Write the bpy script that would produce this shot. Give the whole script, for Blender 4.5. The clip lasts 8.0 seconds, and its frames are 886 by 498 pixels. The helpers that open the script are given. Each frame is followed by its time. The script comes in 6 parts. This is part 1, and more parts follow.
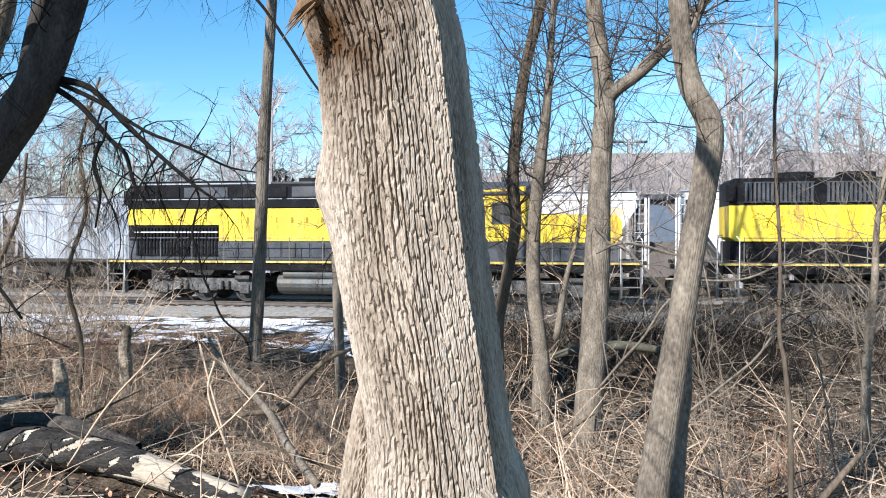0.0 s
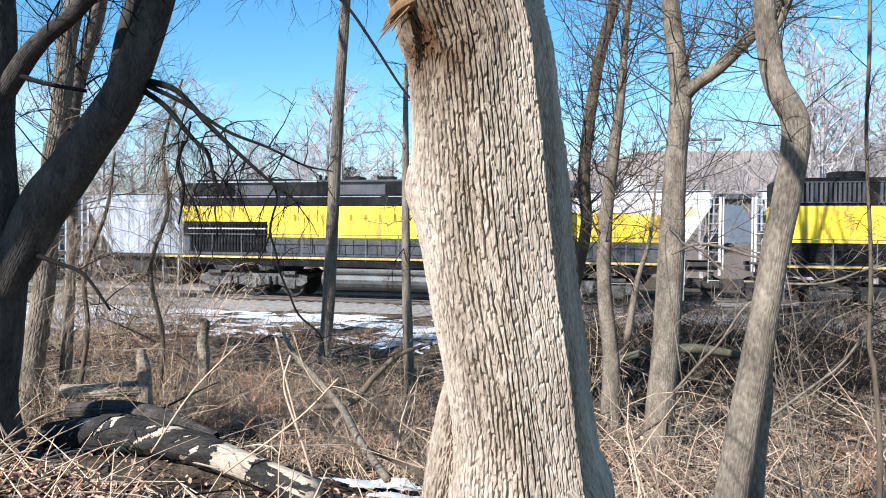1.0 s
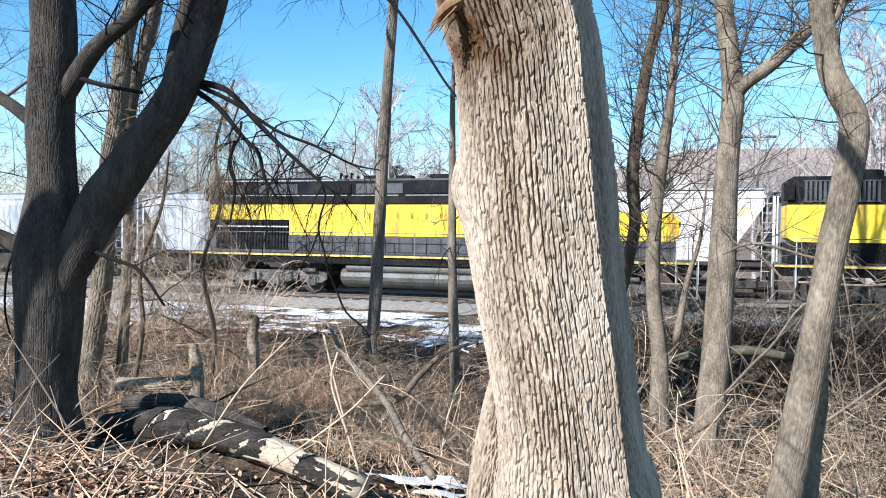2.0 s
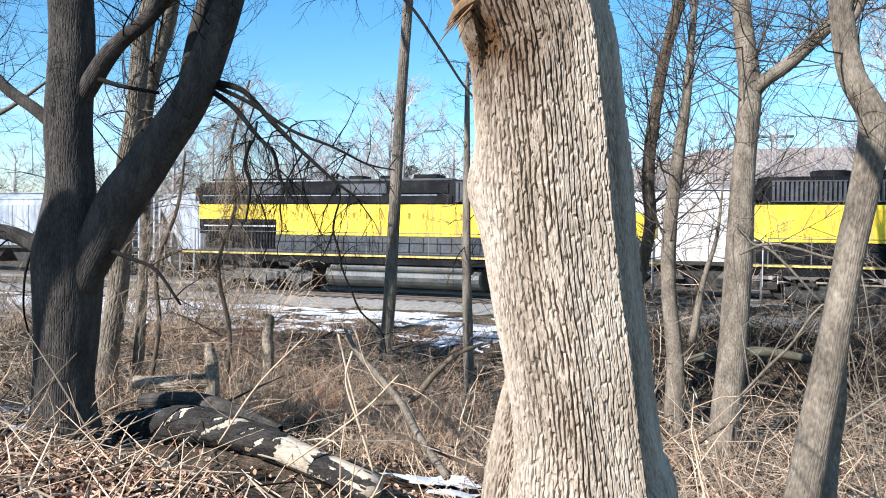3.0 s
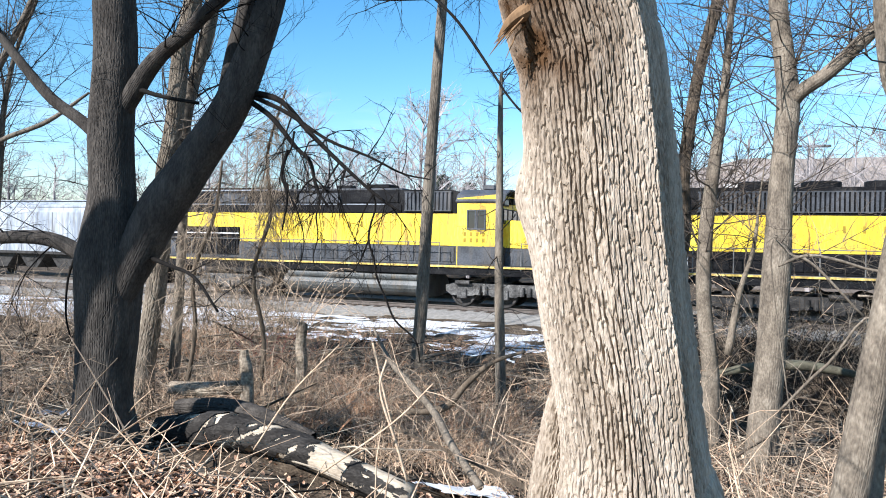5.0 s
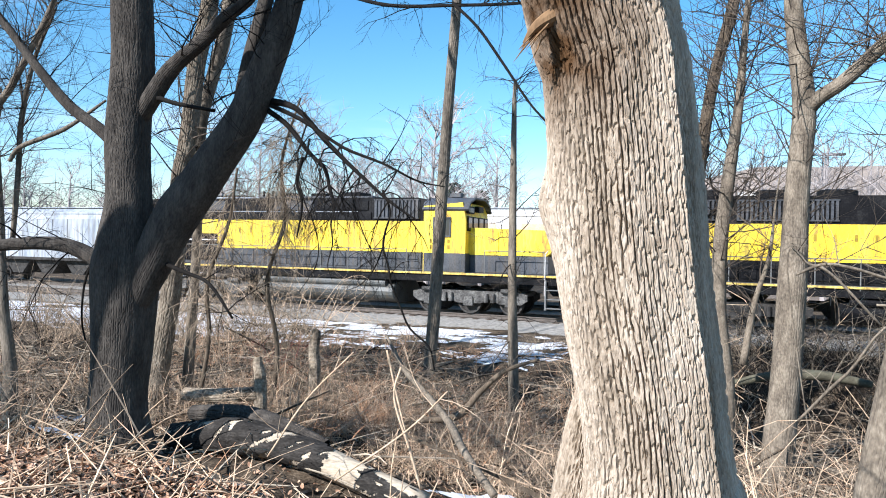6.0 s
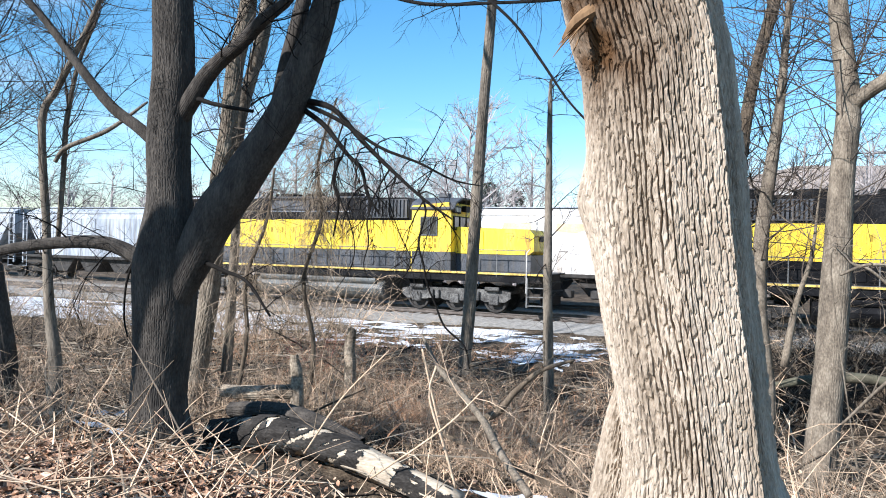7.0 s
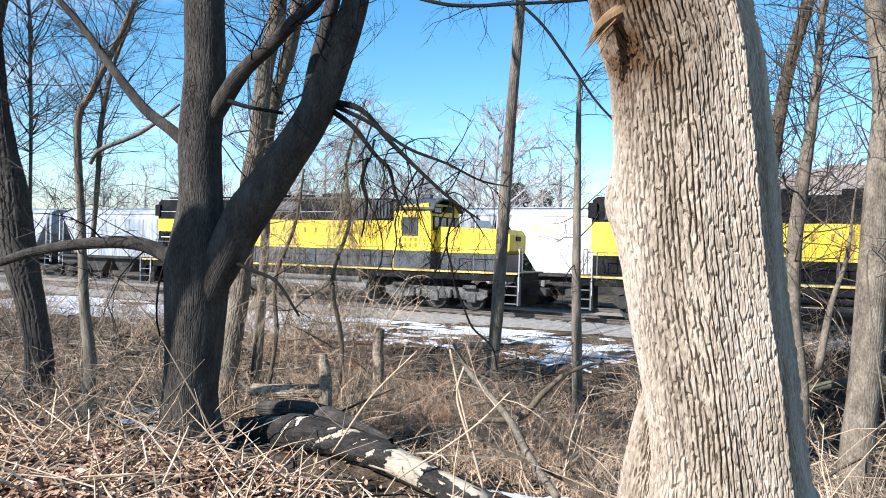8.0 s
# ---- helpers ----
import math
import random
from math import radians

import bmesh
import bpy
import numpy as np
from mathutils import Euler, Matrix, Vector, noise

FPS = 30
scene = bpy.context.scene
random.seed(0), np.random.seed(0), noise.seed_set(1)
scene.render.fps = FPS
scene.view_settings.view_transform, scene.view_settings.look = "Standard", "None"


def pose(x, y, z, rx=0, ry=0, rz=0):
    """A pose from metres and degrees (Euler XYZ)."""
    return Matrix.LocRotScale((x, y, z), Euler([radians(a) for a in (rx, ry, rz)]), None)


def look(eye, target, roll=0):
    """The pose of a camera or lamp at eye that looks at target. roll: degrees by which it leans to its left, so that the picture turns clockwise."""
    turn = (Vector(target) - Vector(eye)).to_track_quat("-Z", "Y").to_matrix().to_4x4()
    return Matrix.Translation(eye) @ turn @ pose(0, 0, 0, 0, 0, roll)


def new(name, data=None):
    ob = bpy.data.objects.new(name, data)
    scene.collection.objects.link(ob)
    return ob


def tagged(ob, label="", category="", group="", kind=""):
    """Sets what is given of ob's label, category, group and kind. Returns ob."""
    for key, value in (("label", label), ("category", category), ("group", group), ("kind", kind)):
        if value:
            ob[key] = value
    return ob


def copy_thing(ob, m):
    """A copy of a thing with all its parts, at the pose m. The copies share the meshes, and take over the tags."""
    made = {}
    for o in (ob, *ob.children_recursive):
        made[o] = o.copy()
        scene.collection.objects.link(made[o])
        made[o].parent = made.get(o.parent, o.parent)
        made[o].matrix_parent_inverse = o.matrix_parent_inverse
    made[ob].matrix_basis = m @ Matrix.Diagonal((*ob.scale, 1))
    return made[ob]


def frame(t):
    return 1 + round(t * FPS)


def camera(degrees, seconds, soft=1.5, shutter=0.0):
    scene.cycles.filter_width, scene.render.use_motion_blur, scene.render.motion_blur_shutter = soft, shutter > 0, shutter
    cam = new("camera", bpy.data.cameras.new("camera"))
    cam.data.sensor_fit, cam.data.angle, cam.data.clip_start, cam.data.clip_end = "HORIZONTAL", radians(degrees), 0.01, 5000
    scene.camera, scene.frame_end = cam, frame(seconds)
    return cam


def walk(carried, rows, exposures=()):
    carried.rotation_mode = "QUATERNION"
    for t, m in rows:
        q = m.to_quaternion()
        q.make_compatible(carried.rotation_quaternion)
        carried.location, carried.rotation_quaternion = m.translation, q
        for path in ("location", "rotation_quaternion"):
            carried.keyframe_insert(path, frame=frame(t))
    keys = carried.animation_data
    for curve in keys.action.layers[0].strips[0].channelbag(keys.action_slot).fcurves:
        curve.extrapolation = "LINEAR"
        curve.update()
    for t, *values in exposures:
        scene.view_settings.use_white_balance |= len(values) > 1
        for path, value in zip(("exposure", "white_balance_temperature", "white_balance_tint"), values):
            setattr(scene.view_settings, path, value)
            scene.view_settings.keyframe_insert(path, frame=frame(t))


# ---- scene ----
cam = camera(61.0, 8.0, 1.0)
# seconds, eye, yaw, pitch, roll
PATH = [
    (0, (0.000, 0.000, 1.600), 0.00, -0.90, 0.00),
    (0.5, (-0.057, -0.006, 1.615), 2.53, -0.83, 0.10),
    (1, (-0.070, -0.021, 1.608), 5.02, -1.06, 0.53),
    (1.5, (-0.064, -0.034, 1.611), 7.01, -1.20, 0.65),
    (1.7, (-0.065, -0.034, 1.610), 7.72, -1.21, 0.68),
    (3, (-0.073, -0.030, 1.605), 9.62, -1.22, 0.79),
    (3.5, (-0.077, -0.034, 1.607), 9.72, -1.23, 0.91),
    (4, (-0.093, -0.039, 1.607), 10.22, -1.25, 0.99),
    (4.5, (-0.107, -0.059, 1.611), 11.39, -1.21, 1.05),
    (4.7, (-0.115, -0.059, 1.610), 11.70, -0.97, 1.08),
    (5.8, (-0.162, -0.057, 1.603), 12.28, -0.01, 1.28),
    (6, (-0.168, -0.057, 1.602), 12.77, 0.01, 1.30),
    (6.5, (-0.176, -0.071, 1.596), 13.90, -0.01, 1.36),
    (7, (-0.178, -0.061, 1.592), 15.40, -0.06, 1.41),
    (7.5, (-0.179, -0.069, 1.592), 16.62, -0.07, 1.44),
    (8, (-0.172, -0.064, 1.596), 17.55, -0.09, 1.46),
]


def gaze(eye, yaw, pitch, roll):
    a, b = radians(yaw), radians(pitch)
    way = Vector((-math.sin(a) * math.cos(b), math.cos(a) * math.cos(b), math.sin(b)))
    return look(eye, Vector(eye) + 10 * way, roll)


walk(cam, [(t, gaze(eye, yaw, pitch, roll)) for t, eye, yaw, pitch, roll in PATH],
     [(0, 1.2, 5750, 12), (1.5, 1.27, 5750, 12), (3, 1.3, 5750, 12), (8, 1.32, 5750, 12)])

# ---------------------------------------------------------------- light
world = bpy.data.worlds.new("sky")
scene.world = world
world.use_nodes = True
wn, wl = world.node_tree.nodes, world.node_tree.links
sky = wn.new("ShaderNodeTexSky")
sky.sky_type, sky.sun_disc = "NISHITA", False
SUN_EL, SUN_AZ = 34.0, 217.0          # azimuth clockwise from +y
sky.sun_elevation, sky.sun_rotation = radians(SUN_EL), radians(SUN_AZ)
sky.air_density, sky.dust_density, sky.ozone_density = 1.0, 0.2, 1.2
vivid = wn.new("ShaderNodeHueSaturation")
vivid.inputs["Saturation"].default_value, vivid.inputs["Hue"].default_value = 1.32, 0.487
wl.new(sky.outputs[0], vivid.inputs["Color"])
# thin high cloud
wtc, wmp, wnz, wrp, wmx = (wn.new("ShaderNode" + k) for k in ("TexCoord", "Mapping", "TexNoise", "ValToRGB", "MixRGB"))
wmp.inputs["Scale"].default_value = (1.2, 1.2, 7.0)
wnz.inputs["Scale"].default_value, wnz.inputs["Detail"].default_value = 2.2, 6
wrp.color_ramp.elements[0].position, wrp.color_ramp.elements[1].position = 0.52, 0.80
wrp.color_ramp.elements[1].color = (0.55, 0.55, 0.55, 1)
wmx.inputs["Color2"].default_value = (6.5, 7.0, 7.6, 1)
wl.new(wtc.outputs["Generated"], wmp.inputs[0])
wl.new(wmp.outputs[0], wnz.inputs["Vector"])
wl.new(wnz.outputs[0], wrp.inputs[0])
wl.new(wrp.outputs[0], wmx.inputs["Fac"])
wl.new(vivid.outputs[0], wmx.inputs["Color1"])
wl.new(wmx.outputs[0], wn["Background"].inputs[0])
wn["Background"].inputs[1].default_value = 0.080
sun = new("sun", bpy.data.lights.new("sun", "SUN"))
sun.data.energy, sun.data.angle, sun.data.color = 4.2, radians(0.5), (1.0, 0.93, 0.83)
az, el = radians(SUN_AZ), radians(SUN_EL)
sun.matrix_world = look((0, 0, 0), (-math.sin(az) * math.cos(el), -math.cos(az) * math.cos(el), -math.sin(el)))


# ---------------------------------------------------------------- materials
def material(name, stops, scale=8.0, rough=0.85, bump=0.3, fine=60.0, stretch=(1, 1, 1), metal=0.0, spread=0.0, coat=0.0, tight=0.2, spec=0.12, streak=0.0):
    """Two scales of noise drive a colour ramp and a bump; spread varies brightness piece by piece."""
    m = bpy.data.materials.new(name)
    m.use_nodes = True
    n, l = m.node_tree.nodes, m.node_tree.links
    b = n["Principled BSDF"]
    tc, mp = n.new("ShaderNodeTexCoord"), n.new("ShaderNodeMapping")
    mp.inputs["Scale"].default_value = stretch
    l.new(tc.outputs["Object"], mp.inputs[0])
    n1, n2 = n.new("ShaderNodeTexNoise"), n.new("ShaderNodeTexNoise")
    for q, s, d in ((n1, scale, 5), (n2, fine, 3)):
        q.inputs["Scale"].default_value, q.inputs["Detail"].default_value = s, d
        l.new(mp.outputs[0], q.inputs["Vector"])
    mix = n.new("ShaderNodeMath")
    mix.operation = "MULTIPLY_ADD"
    mix.inputs[1].default_value, mix.inputs[2].default_value = 0.45, 0.0
    add = n.new("ShaderNodeMath")
    add.operation = "MULTIPLY_ADD"
    add.inputs[1].default_value = 0.55
    l.new(n2.outputs[0], mix.inputs[0])
    l.new(n1.outputs[0], add.inputs[0])
    l.new(mix.outputs[0], add.inputs[2])
    ramp = n.new("ShaderNodeValToRGB")
    ramp.color_ramp.elements[0].position, ramp.color_ramp.elements[1].position = 0.3, 0.7
    while len(ramp.color_ramp.elements) < len(stops):
        ramp.color_ramp.elements.new(0.5)
    for i, c in enumerate(stops):
        e = ramp.color_ramp.elements[i]
        e.position = 0.5 - tight + 2 * tight * i / (len(stops) - 1)
        e.color = (*c, 1)
    l.new(add.outputs[0], ramp.inputs[0])
    out = ramp.outputs[0]
    if spread:
        geo, hsv, mr = n.new("ShaderNodeNewGeometry"), n.new("ShaderNodeHueSaturation"), n.new("ShaderNodeMapRange")
        mr.inputs["To Min"].default_value, mr.inputs["To Max"].default_value = 1 - spread, 1 + spread
        l.new(geo.outputs["Random Per Island"], mr.inputs[0])
        l.new(mr.outputs[0], hsv.inputs["Value"])
        l.new(out, hsv.inputs["Color"])
        out = hsv.outputs[0]
    if streak:                                               # dirt washed down the sheet metal
        mp2, nz, rp, mx = n.new("ShaderNodeMapping"), n.new("ShaderNodeTexNoise"), n.new("ShaderNodeValToRGB"), n.new("ShaderNodeMixRGB")
        mp2.inputs["Scale"].default_value = (3.2, 3.2, 0.35)
        nz.inputs["Scale"].default_value, nz.inputs["Detail"].default_value = 1.6, 6
        rp.color_ramp.elements[0].position, rp.color_ramp.elements[1].position = 0.48, 0.72
        rp.color_ramp.elements[1].color = (streak, streak, streak, 1)
        l.new(tc.outputs["Object"], mp2.inputs[0])
        l.new(mp2.outputs[0], nz.inputs["Vector"])
        l.new(nz.outputs[0], rp.inputs[0])
        l.new(rp.outputs[0], mx.inputs["Fac"])
        l.new(out, mx.inputs["Color1"])
        mx.inputs["Color2"].default_value = (0.11, 0.085, 0.055, 1)
        out = mx.outputs[0]
    l.new(out, b.inputs["Base Color"])
    b.inputs["Roughness"].default_value, b.inputs["Metallic"].default_value = rough, metal
    b.inputs["Coat Weight"].default_value, b.inputs["Specular IOR Level"].default_value = coat, spec
    if bump:
        bp = n.new("ShaderNodeBump")
        bp.inputs["Strength"].default_value, bp.inputs["Distance"].default_value = bump, 0.02
        l.new(add.outputs[0], bp.inputs["Height"])
        l.new(bp.outputs[0], b.inputs["Normal"])
    return m


M_BIG = material("pale furrowed bark", [(0.215, 0.168, 0.12), (0.36, 0.293, 0.222), (0.485, 0.41, 0.323)], 6, 0.9, 0.6, 90, (1, 1, 0.35), tight=0.13)
M_DARK = material("dark grey bark", [(0.024, 0.021, 0.018), (0.056, 0.049, 0.042), (0.105, 0.091, 0.076)], 6, 0.92, 0.8, 45, (1, 1, 0.3))
M_GREY = material("grey brown bark", [(0.06, 0.050, 0.040), (0.15, 0.126, 0.098), (0.27, 0.228, 0.176)], 5, 0.9, 0.8, 40, (1, 1, 0.25))
M_TAN = material("tan bark", [(0.045, 0.037, 0.029), (0.16, 0.131, 0.098), (0.31, 0.262, 0.198)], 5, 0.9, 0.9, 38, (1, 1, 0.5))
M_BROWN = material("brown ridged bark", [(0.05, 0.038, 0.028), (0.11, 0.085, 0.06), (0.20, 0.155, 0.11)], 7, 0.9, 1.0, 50, (1, 1, 0.25))
M_TWIG = material("brown twigs", [(0.05, 0.038, 0.028), (0.42, 0.33, 0.235)], 9, 0.9, 0.0, 50, spread=0.55)
M_BRANCH = material("dark brown branches", [(0.028, 0.023, 0.019), (0.11, 0.088, 0.068)], 9, 0.9, 0.0, 50, spread=0.5)
# near-black: the shade on limbs and brush is put into this colour
M_TWIG_DARK = material("dark twigs with shade in the colour", [(0.004, 0.0035, 0.003), (0.015, 0.013, 0.011)], 9, 0.9, 0.0, 50, spread=0.4)
M_CANE = material("dry pale canes", [(0.26, 0.175, 0.11), (0.66, 0.50, 0.345)], 7, 0.8, 0.0, 50, spread=0.5)
M_RUST = material("russet stalks", [(0.22, 0.11, 0.06), (0.56, 0.33, 0.19)], 7, 0.85, 0.0, 50, spread=0.45)
# paled towards grey: the distance haze is put into this colour
M_FAR = material("distant twigs greyed by painted haze", [(0.22, 0.195, 0.185), (0.40, 0.365, 0.35)], 2, 0.95, 0.0, 20, spread=0.35)
M_LEAF = material("dry fallen leaves", [(0.10, 0.05, 0.03), (0.34, 0.205, 0.13), (0.66, 0.49, 0.36)], 7, 0.75, 0.2, 80, spread=0.7)
M_SOIL = material("leaf strewn soil", [(0.010, 0.008, 0.006), (0.040, 0.030, 0.021), (0.11, 0.083, 0.057), (0.25, 0.195, 0.137)], 2.2, 0.95, 1.0, 28)
M_BALLAST = material("grey ballast", [(0.13, 0.12, 0.105), (0.26, 0.245, 0.22), (0.40, 0.38, 0.34)], 6, 0.95, 1.0, 30)
M_SNOW = material("old snow", [(0.56, 0.58, 0.61), (0.76, 0.77, 0.79)], 3, 0.6, 0.5, 25)
M_LOG = material("bare log wood", [(0.16, 0.13, 0.095), (0.42, 0.35, 0.26), (0.60, 0.52, 0.40)], 6, 0.85, 0.6, 40, (0.3, 1, 1))
M_SPLIT = material("splintered wood", [(0.09, 0.05, 0.025), (0.27, 0.165, 0.085)], 10, 0.8, 0.5, 60, (1, 1, 0.3))
M_YELLOW = material("weathered yellow paint", [(0.42, 0.24, 0.03), (0.74, 0.50, 0.02), (0.82, 0.60, 0.025), (0.80, 0.62, 0.06)], 1.3, 0.5, 0.05, 14, (1, 1, 0.25), tight=0.13, spec=0.4, streak=0.6)
M_BLACK = material("sooty black paint", [(0.003, 0.003, 0.0035), (0.008, 0.008, 0.009), (0.030, 0.029, 0.028)], 1.5, 0.55, 0.1, 18, spec=0.08)
M_CHAR = material("dark grey paint", [(0.03, 0.033, 0.037), (0.085, 0.09, 0.10)], 1.5, 0.5, 0.1, 18, tight=0.14, spec=0.25, streak=0.4)
M_TANK = material("dusty tank steel", [(0.03, 0.033, 0.033), (0.115, 0.12, 0.115)], 1.5, 0.5, 0.2, 15, tight=0.14, spec=0.35, streak=0.7)
M_STEEL = material("rusty steel", [(0.014, 0.013, 0.012), (0.085, 0.08, 0.075)], 4, 0.7, 0.3, 30, metal=0.4)
M_RAIL = material("worn rail steel", [(0.085, 0.07, 0.06), (0.19, 0.165, 0.145)], 4, 0.5, 0.2, 30, metal=0.5)
M_TIE = material("creosoted timber", [(0.04, 0.032, 0.026), (0.12, 0.095, 0.075)], 4, 0.9, 0.5, 30)
M_WHITE = material("stained white paint", [(0.42, 0.38, 0.33), (0.56, 0.545, 0.52), (0.65, 0.64, 0.62)], 0.8, 0.6, 0.1, 6, (1, 1, 0.22), tight=0.13, streak=0.4)
M_LGREY = material("faded grey paint", [(0.19, 0.215, 0.25), (0.31, 0.335, 0.365), (0.40, 0.42, 0.445)], 0.8, 0.6, 0.1, 6, (1, 1, 0.22), tight=0.13, streak=0.45)
M_RAILING = material("railing paint", [(0.10, 0.10, 0.10), (0.2, 0.2, 0.19)], 4, 0.6, 0.0, 30)
M_HILL = material("distant wooded hill", [(0.17, 0.135, 0.11), (0.27, 0.22, 0.18), (0.34, 0.29, 0.24)], 0.05, 1.0, 0.6, 0.8)
M_ROOF = material("dark flat roof", [(0.06, 0.06, 0.065), (0.12, 0.12, 0.125)], 1, 0.8, 0.1, 10)
M_WALL = material("brown brick wall", [(0.10, 0.085, 0.075), (0.16, 0.14, 0.125)], 0.7, 0.85, 0.1, 10)
M_LAMP = material("galvanised steel", [(0.05, 0.055, 0.06), (0.10, 0.105, 0.11)], 4, 0.5, 0.0, 30, metal=0.3)
M_NEEDLE = material("dark evergreen", [(0.03, 0.045, 0.025), (0.07, 0.085, 0.05)], 3, 0.9, 0.0, 20, spread=0.4)
M_STRIPE = material("dirty yellow stripe paint", [(0.30, 0.20, 0.06), (0.62, 0.44, 0.10), (0.72, 0.58, 0.22)], 2.5, 0.6, 0.0, 14, tight=0.13, streak=0.7)
M_LOGBARK = material("blackened log bark", [(0.010, 0.009, 0.008), (0.03, 0.027, 0.024), (0.075, 0.068, 0.06)], 7, 0.95, 1.0, 45, (0.4, 1, 1))
# the bluish shade on the car end is put into this colour
M_SHADEPANEL = material("car end paint with blue shade in it", [(0.085, 0.105, 0.135), (0.14, 0.165, 0.20)], 1, 0.6, 0.05, 8)
M_DEADWOOD = material("weathered dead wood", [(0.07, 0.055, 0.04), (0.21, 0.168, 0.122), (0.40, 0.335, 0.25)], 8, 0.9, 1.0, 45, (0.5, 0.5, 0.5), tight=0.13)
M_TRUCK = material("dust covered bogie steel", [(0.025, 0.024, 0.023), (0.085, 0.082, 0.078), (0.19, 0.185, 0.172)], 3, 0.85, 0.3, 22, tight=0.16)
M_OLIVE = material("faded dark lettering", [(0.20, 0.14, 0.02), (0.34, 0.24, 0.03)], 2, 0.6, 0.0, 20)
M_MOSS = material("mossy rotten wood", [(0.05, 0.044, 0.032), (0.095, 0.086, 0.06), (0.135, 0.13, 0.09)], 4, 0.95, 0.6, 40)
M_RED = material("red twigs", [(0.14, 0.03, 0.03), (0.30, 0.07, 0.06)], 9, 0.8, 0.0, 50, spread=0.3)
M_STAIN = material("rust stain", [(0.52, 0.36, 0.20), (0.68, 0.55, 0.38)], 1.5, 0.8, 0.0, 15)

# a brown rot stain below the torn limb
n, l = M_BIG.node_tree.nodes, M_BIG.node_tree.links
b = n["Principled BSDF"]
old = b.inputs["Base Color"].links[0].from_socket
tc, sb, ln, mr, nz, ad, mx = (n.new("ShaderNode" + k) for k in ("TexCoord", "VectorMath", "VectorMath", "MapRange", "TexNoise", "Math", "MixRGB"))
sb.operation, ln.operation, ad.operation = "SUBTRACT", "LENGTH", "MULTIPLY"
sb.inputs[1].default_value = (-0.28, -0.22, 2.48)
nz.inputs["Scale"].default_value = 9
mr.inputs["From Min"].default_value, mr.inputs["From Max"].default_value = 0.34, 0.10
l.new(tc.outputs["Object"], sb.inputs[0])
l.new(sb.outputs[0], ln.inputs[0])
l.new(ln.outputs["Value"], mr.inputs[0])
l.new(tc.outputs["Object"], nz.inputs["Vector"])
l.new(mr.outputs[0], ad.inputs[0])
l.new(nz.outputs[0], ad.inputs[1])
l.new(ad.outputs[0], mx.inputs["Fac"])
l.new(old, mx.inputs["Color1"])
mr.inputs["To Max"].default_value = 1.7
mx.use_clamp = True
mx.inputs["Color2"].default_value = (0.085, 0.045, 0.02, 1)
l.new(mx.outputs[0], b.inputs["Base Color"])

GLASS = bpy.data.materials.new("dark window glass")
GLASS.use_nodes = True
GLASS.node_tree.nodes["Principled BSDF"].inputs["Base Color"].default_value = (0.02, 0.024, 0.028, 1)
GLASS.node_tree.nodes["Principled BSDF"].inputs["Roughness"].default_value = 0.06


# ---------------------------------------------------------------- mesh helpers
class Soup:
    """Vertices and faces gathered for one mesh."""

    def __init__(self):
        self.v, self.f = [], []

    def tube(self, pts, radii, sides=6, cap=True):
        pts = [Vector(p) for p in pts]
        base, n = len(self.v), len(pts)
        side = None
        for i, p in enumerate(pts):
            d = (pts[min(i + 1, n - 1)] - pts[max(i - 1, 0)])
            d = d.normalized() if d.length > 1e-6 else Vector((0, 0, 1))
            if side is None:
                side = d.orthogonal().normalized()
            side = side - d * side.dot(d)
            side = side.normalized() if side.length > 1e-6 else d.orthogonal().normalized()
            up = d.cross(side)
            for k in range(sides):
                a = 2 * math.pi * k / sides
                self.v.append(p + float(radii[i]) * (math.cos(a) * side + math.sin(a) * up))
        for i in range(n - 1):
            for k in range(sides):
                a, b = base + i * sides + k, base + i * sides + (k + 1) % sides
                self.f.append((a, b, b + sides, a + sides))
        if cap:
            self.f.append(tuple(base + k for k in reversed(range(sides))))
            self.f.append(tuple(base + (n - 1) * sides + k for k in range(sides)))

    def box(self, x0, x1, y0, y1, z0, z1, bev=0.0):
        """A box with its upright and lengthwise edges chamfered."""
        bm = bmesh.new()
        bmesh.ops.create_cube(bm, size=1)
        for v in bm.verts:
            v.co = Vector(((x0 + x1) / 2 + v.co.x * (x1 - x0), (y0 + y1) / 2 + v.co.y * (y1 - y0), (z0 + z1) / 2 + v.co.z * (z1 - z0)))
        if bev:
            bmesh.ops.bevel(bm, geom=bm.edges[:], offset=bev, segments=1, affect="EDGES")
        self.take(bm)

    def prism(self, outline, y0, y1):
        """An outline in x and z, pushed from y0 to y1."""
        base, n = len(self.v), len(outline)
        for y in (y0, y1):
            self.v += [Vector((x, y, z)) for x, z in outline]
        self.f.append(tuple(base + i for i in range(n)))
        self.f.append(tuple(base + n + i for i in reversed(range(n))))
        for i in range(n):
            j = (i + 1) % n
            self.f.append((base + j, base + i, base + n + i, base + n + j))

    def take(self, bm):
        base = len(self.v)
        bm.verts.index_update()
        self.v += [v.co.copy() for v in bm.verts]
        self.f += [tuple(base + v.index for v in f.verts) for f in bm.faces]
        bm.free()

    def mesh(self, name, mat, smooth=False):
        me = bpy.data.meshes.new(name)
        me.from_pydata(self.v, [], self.f)
        me.materials.append(mat)
        if smooth:
            me.polygons.foreach_set("use_smooth", [True] * len(me.polygons))
        me.update()
        return me


def part(name, soup, mat, parent, label="", smooth=False):
    ob = new(name, soup.mesh(name, mat, smooth))
    ob.parent = parent
    return tagged(ob, label)


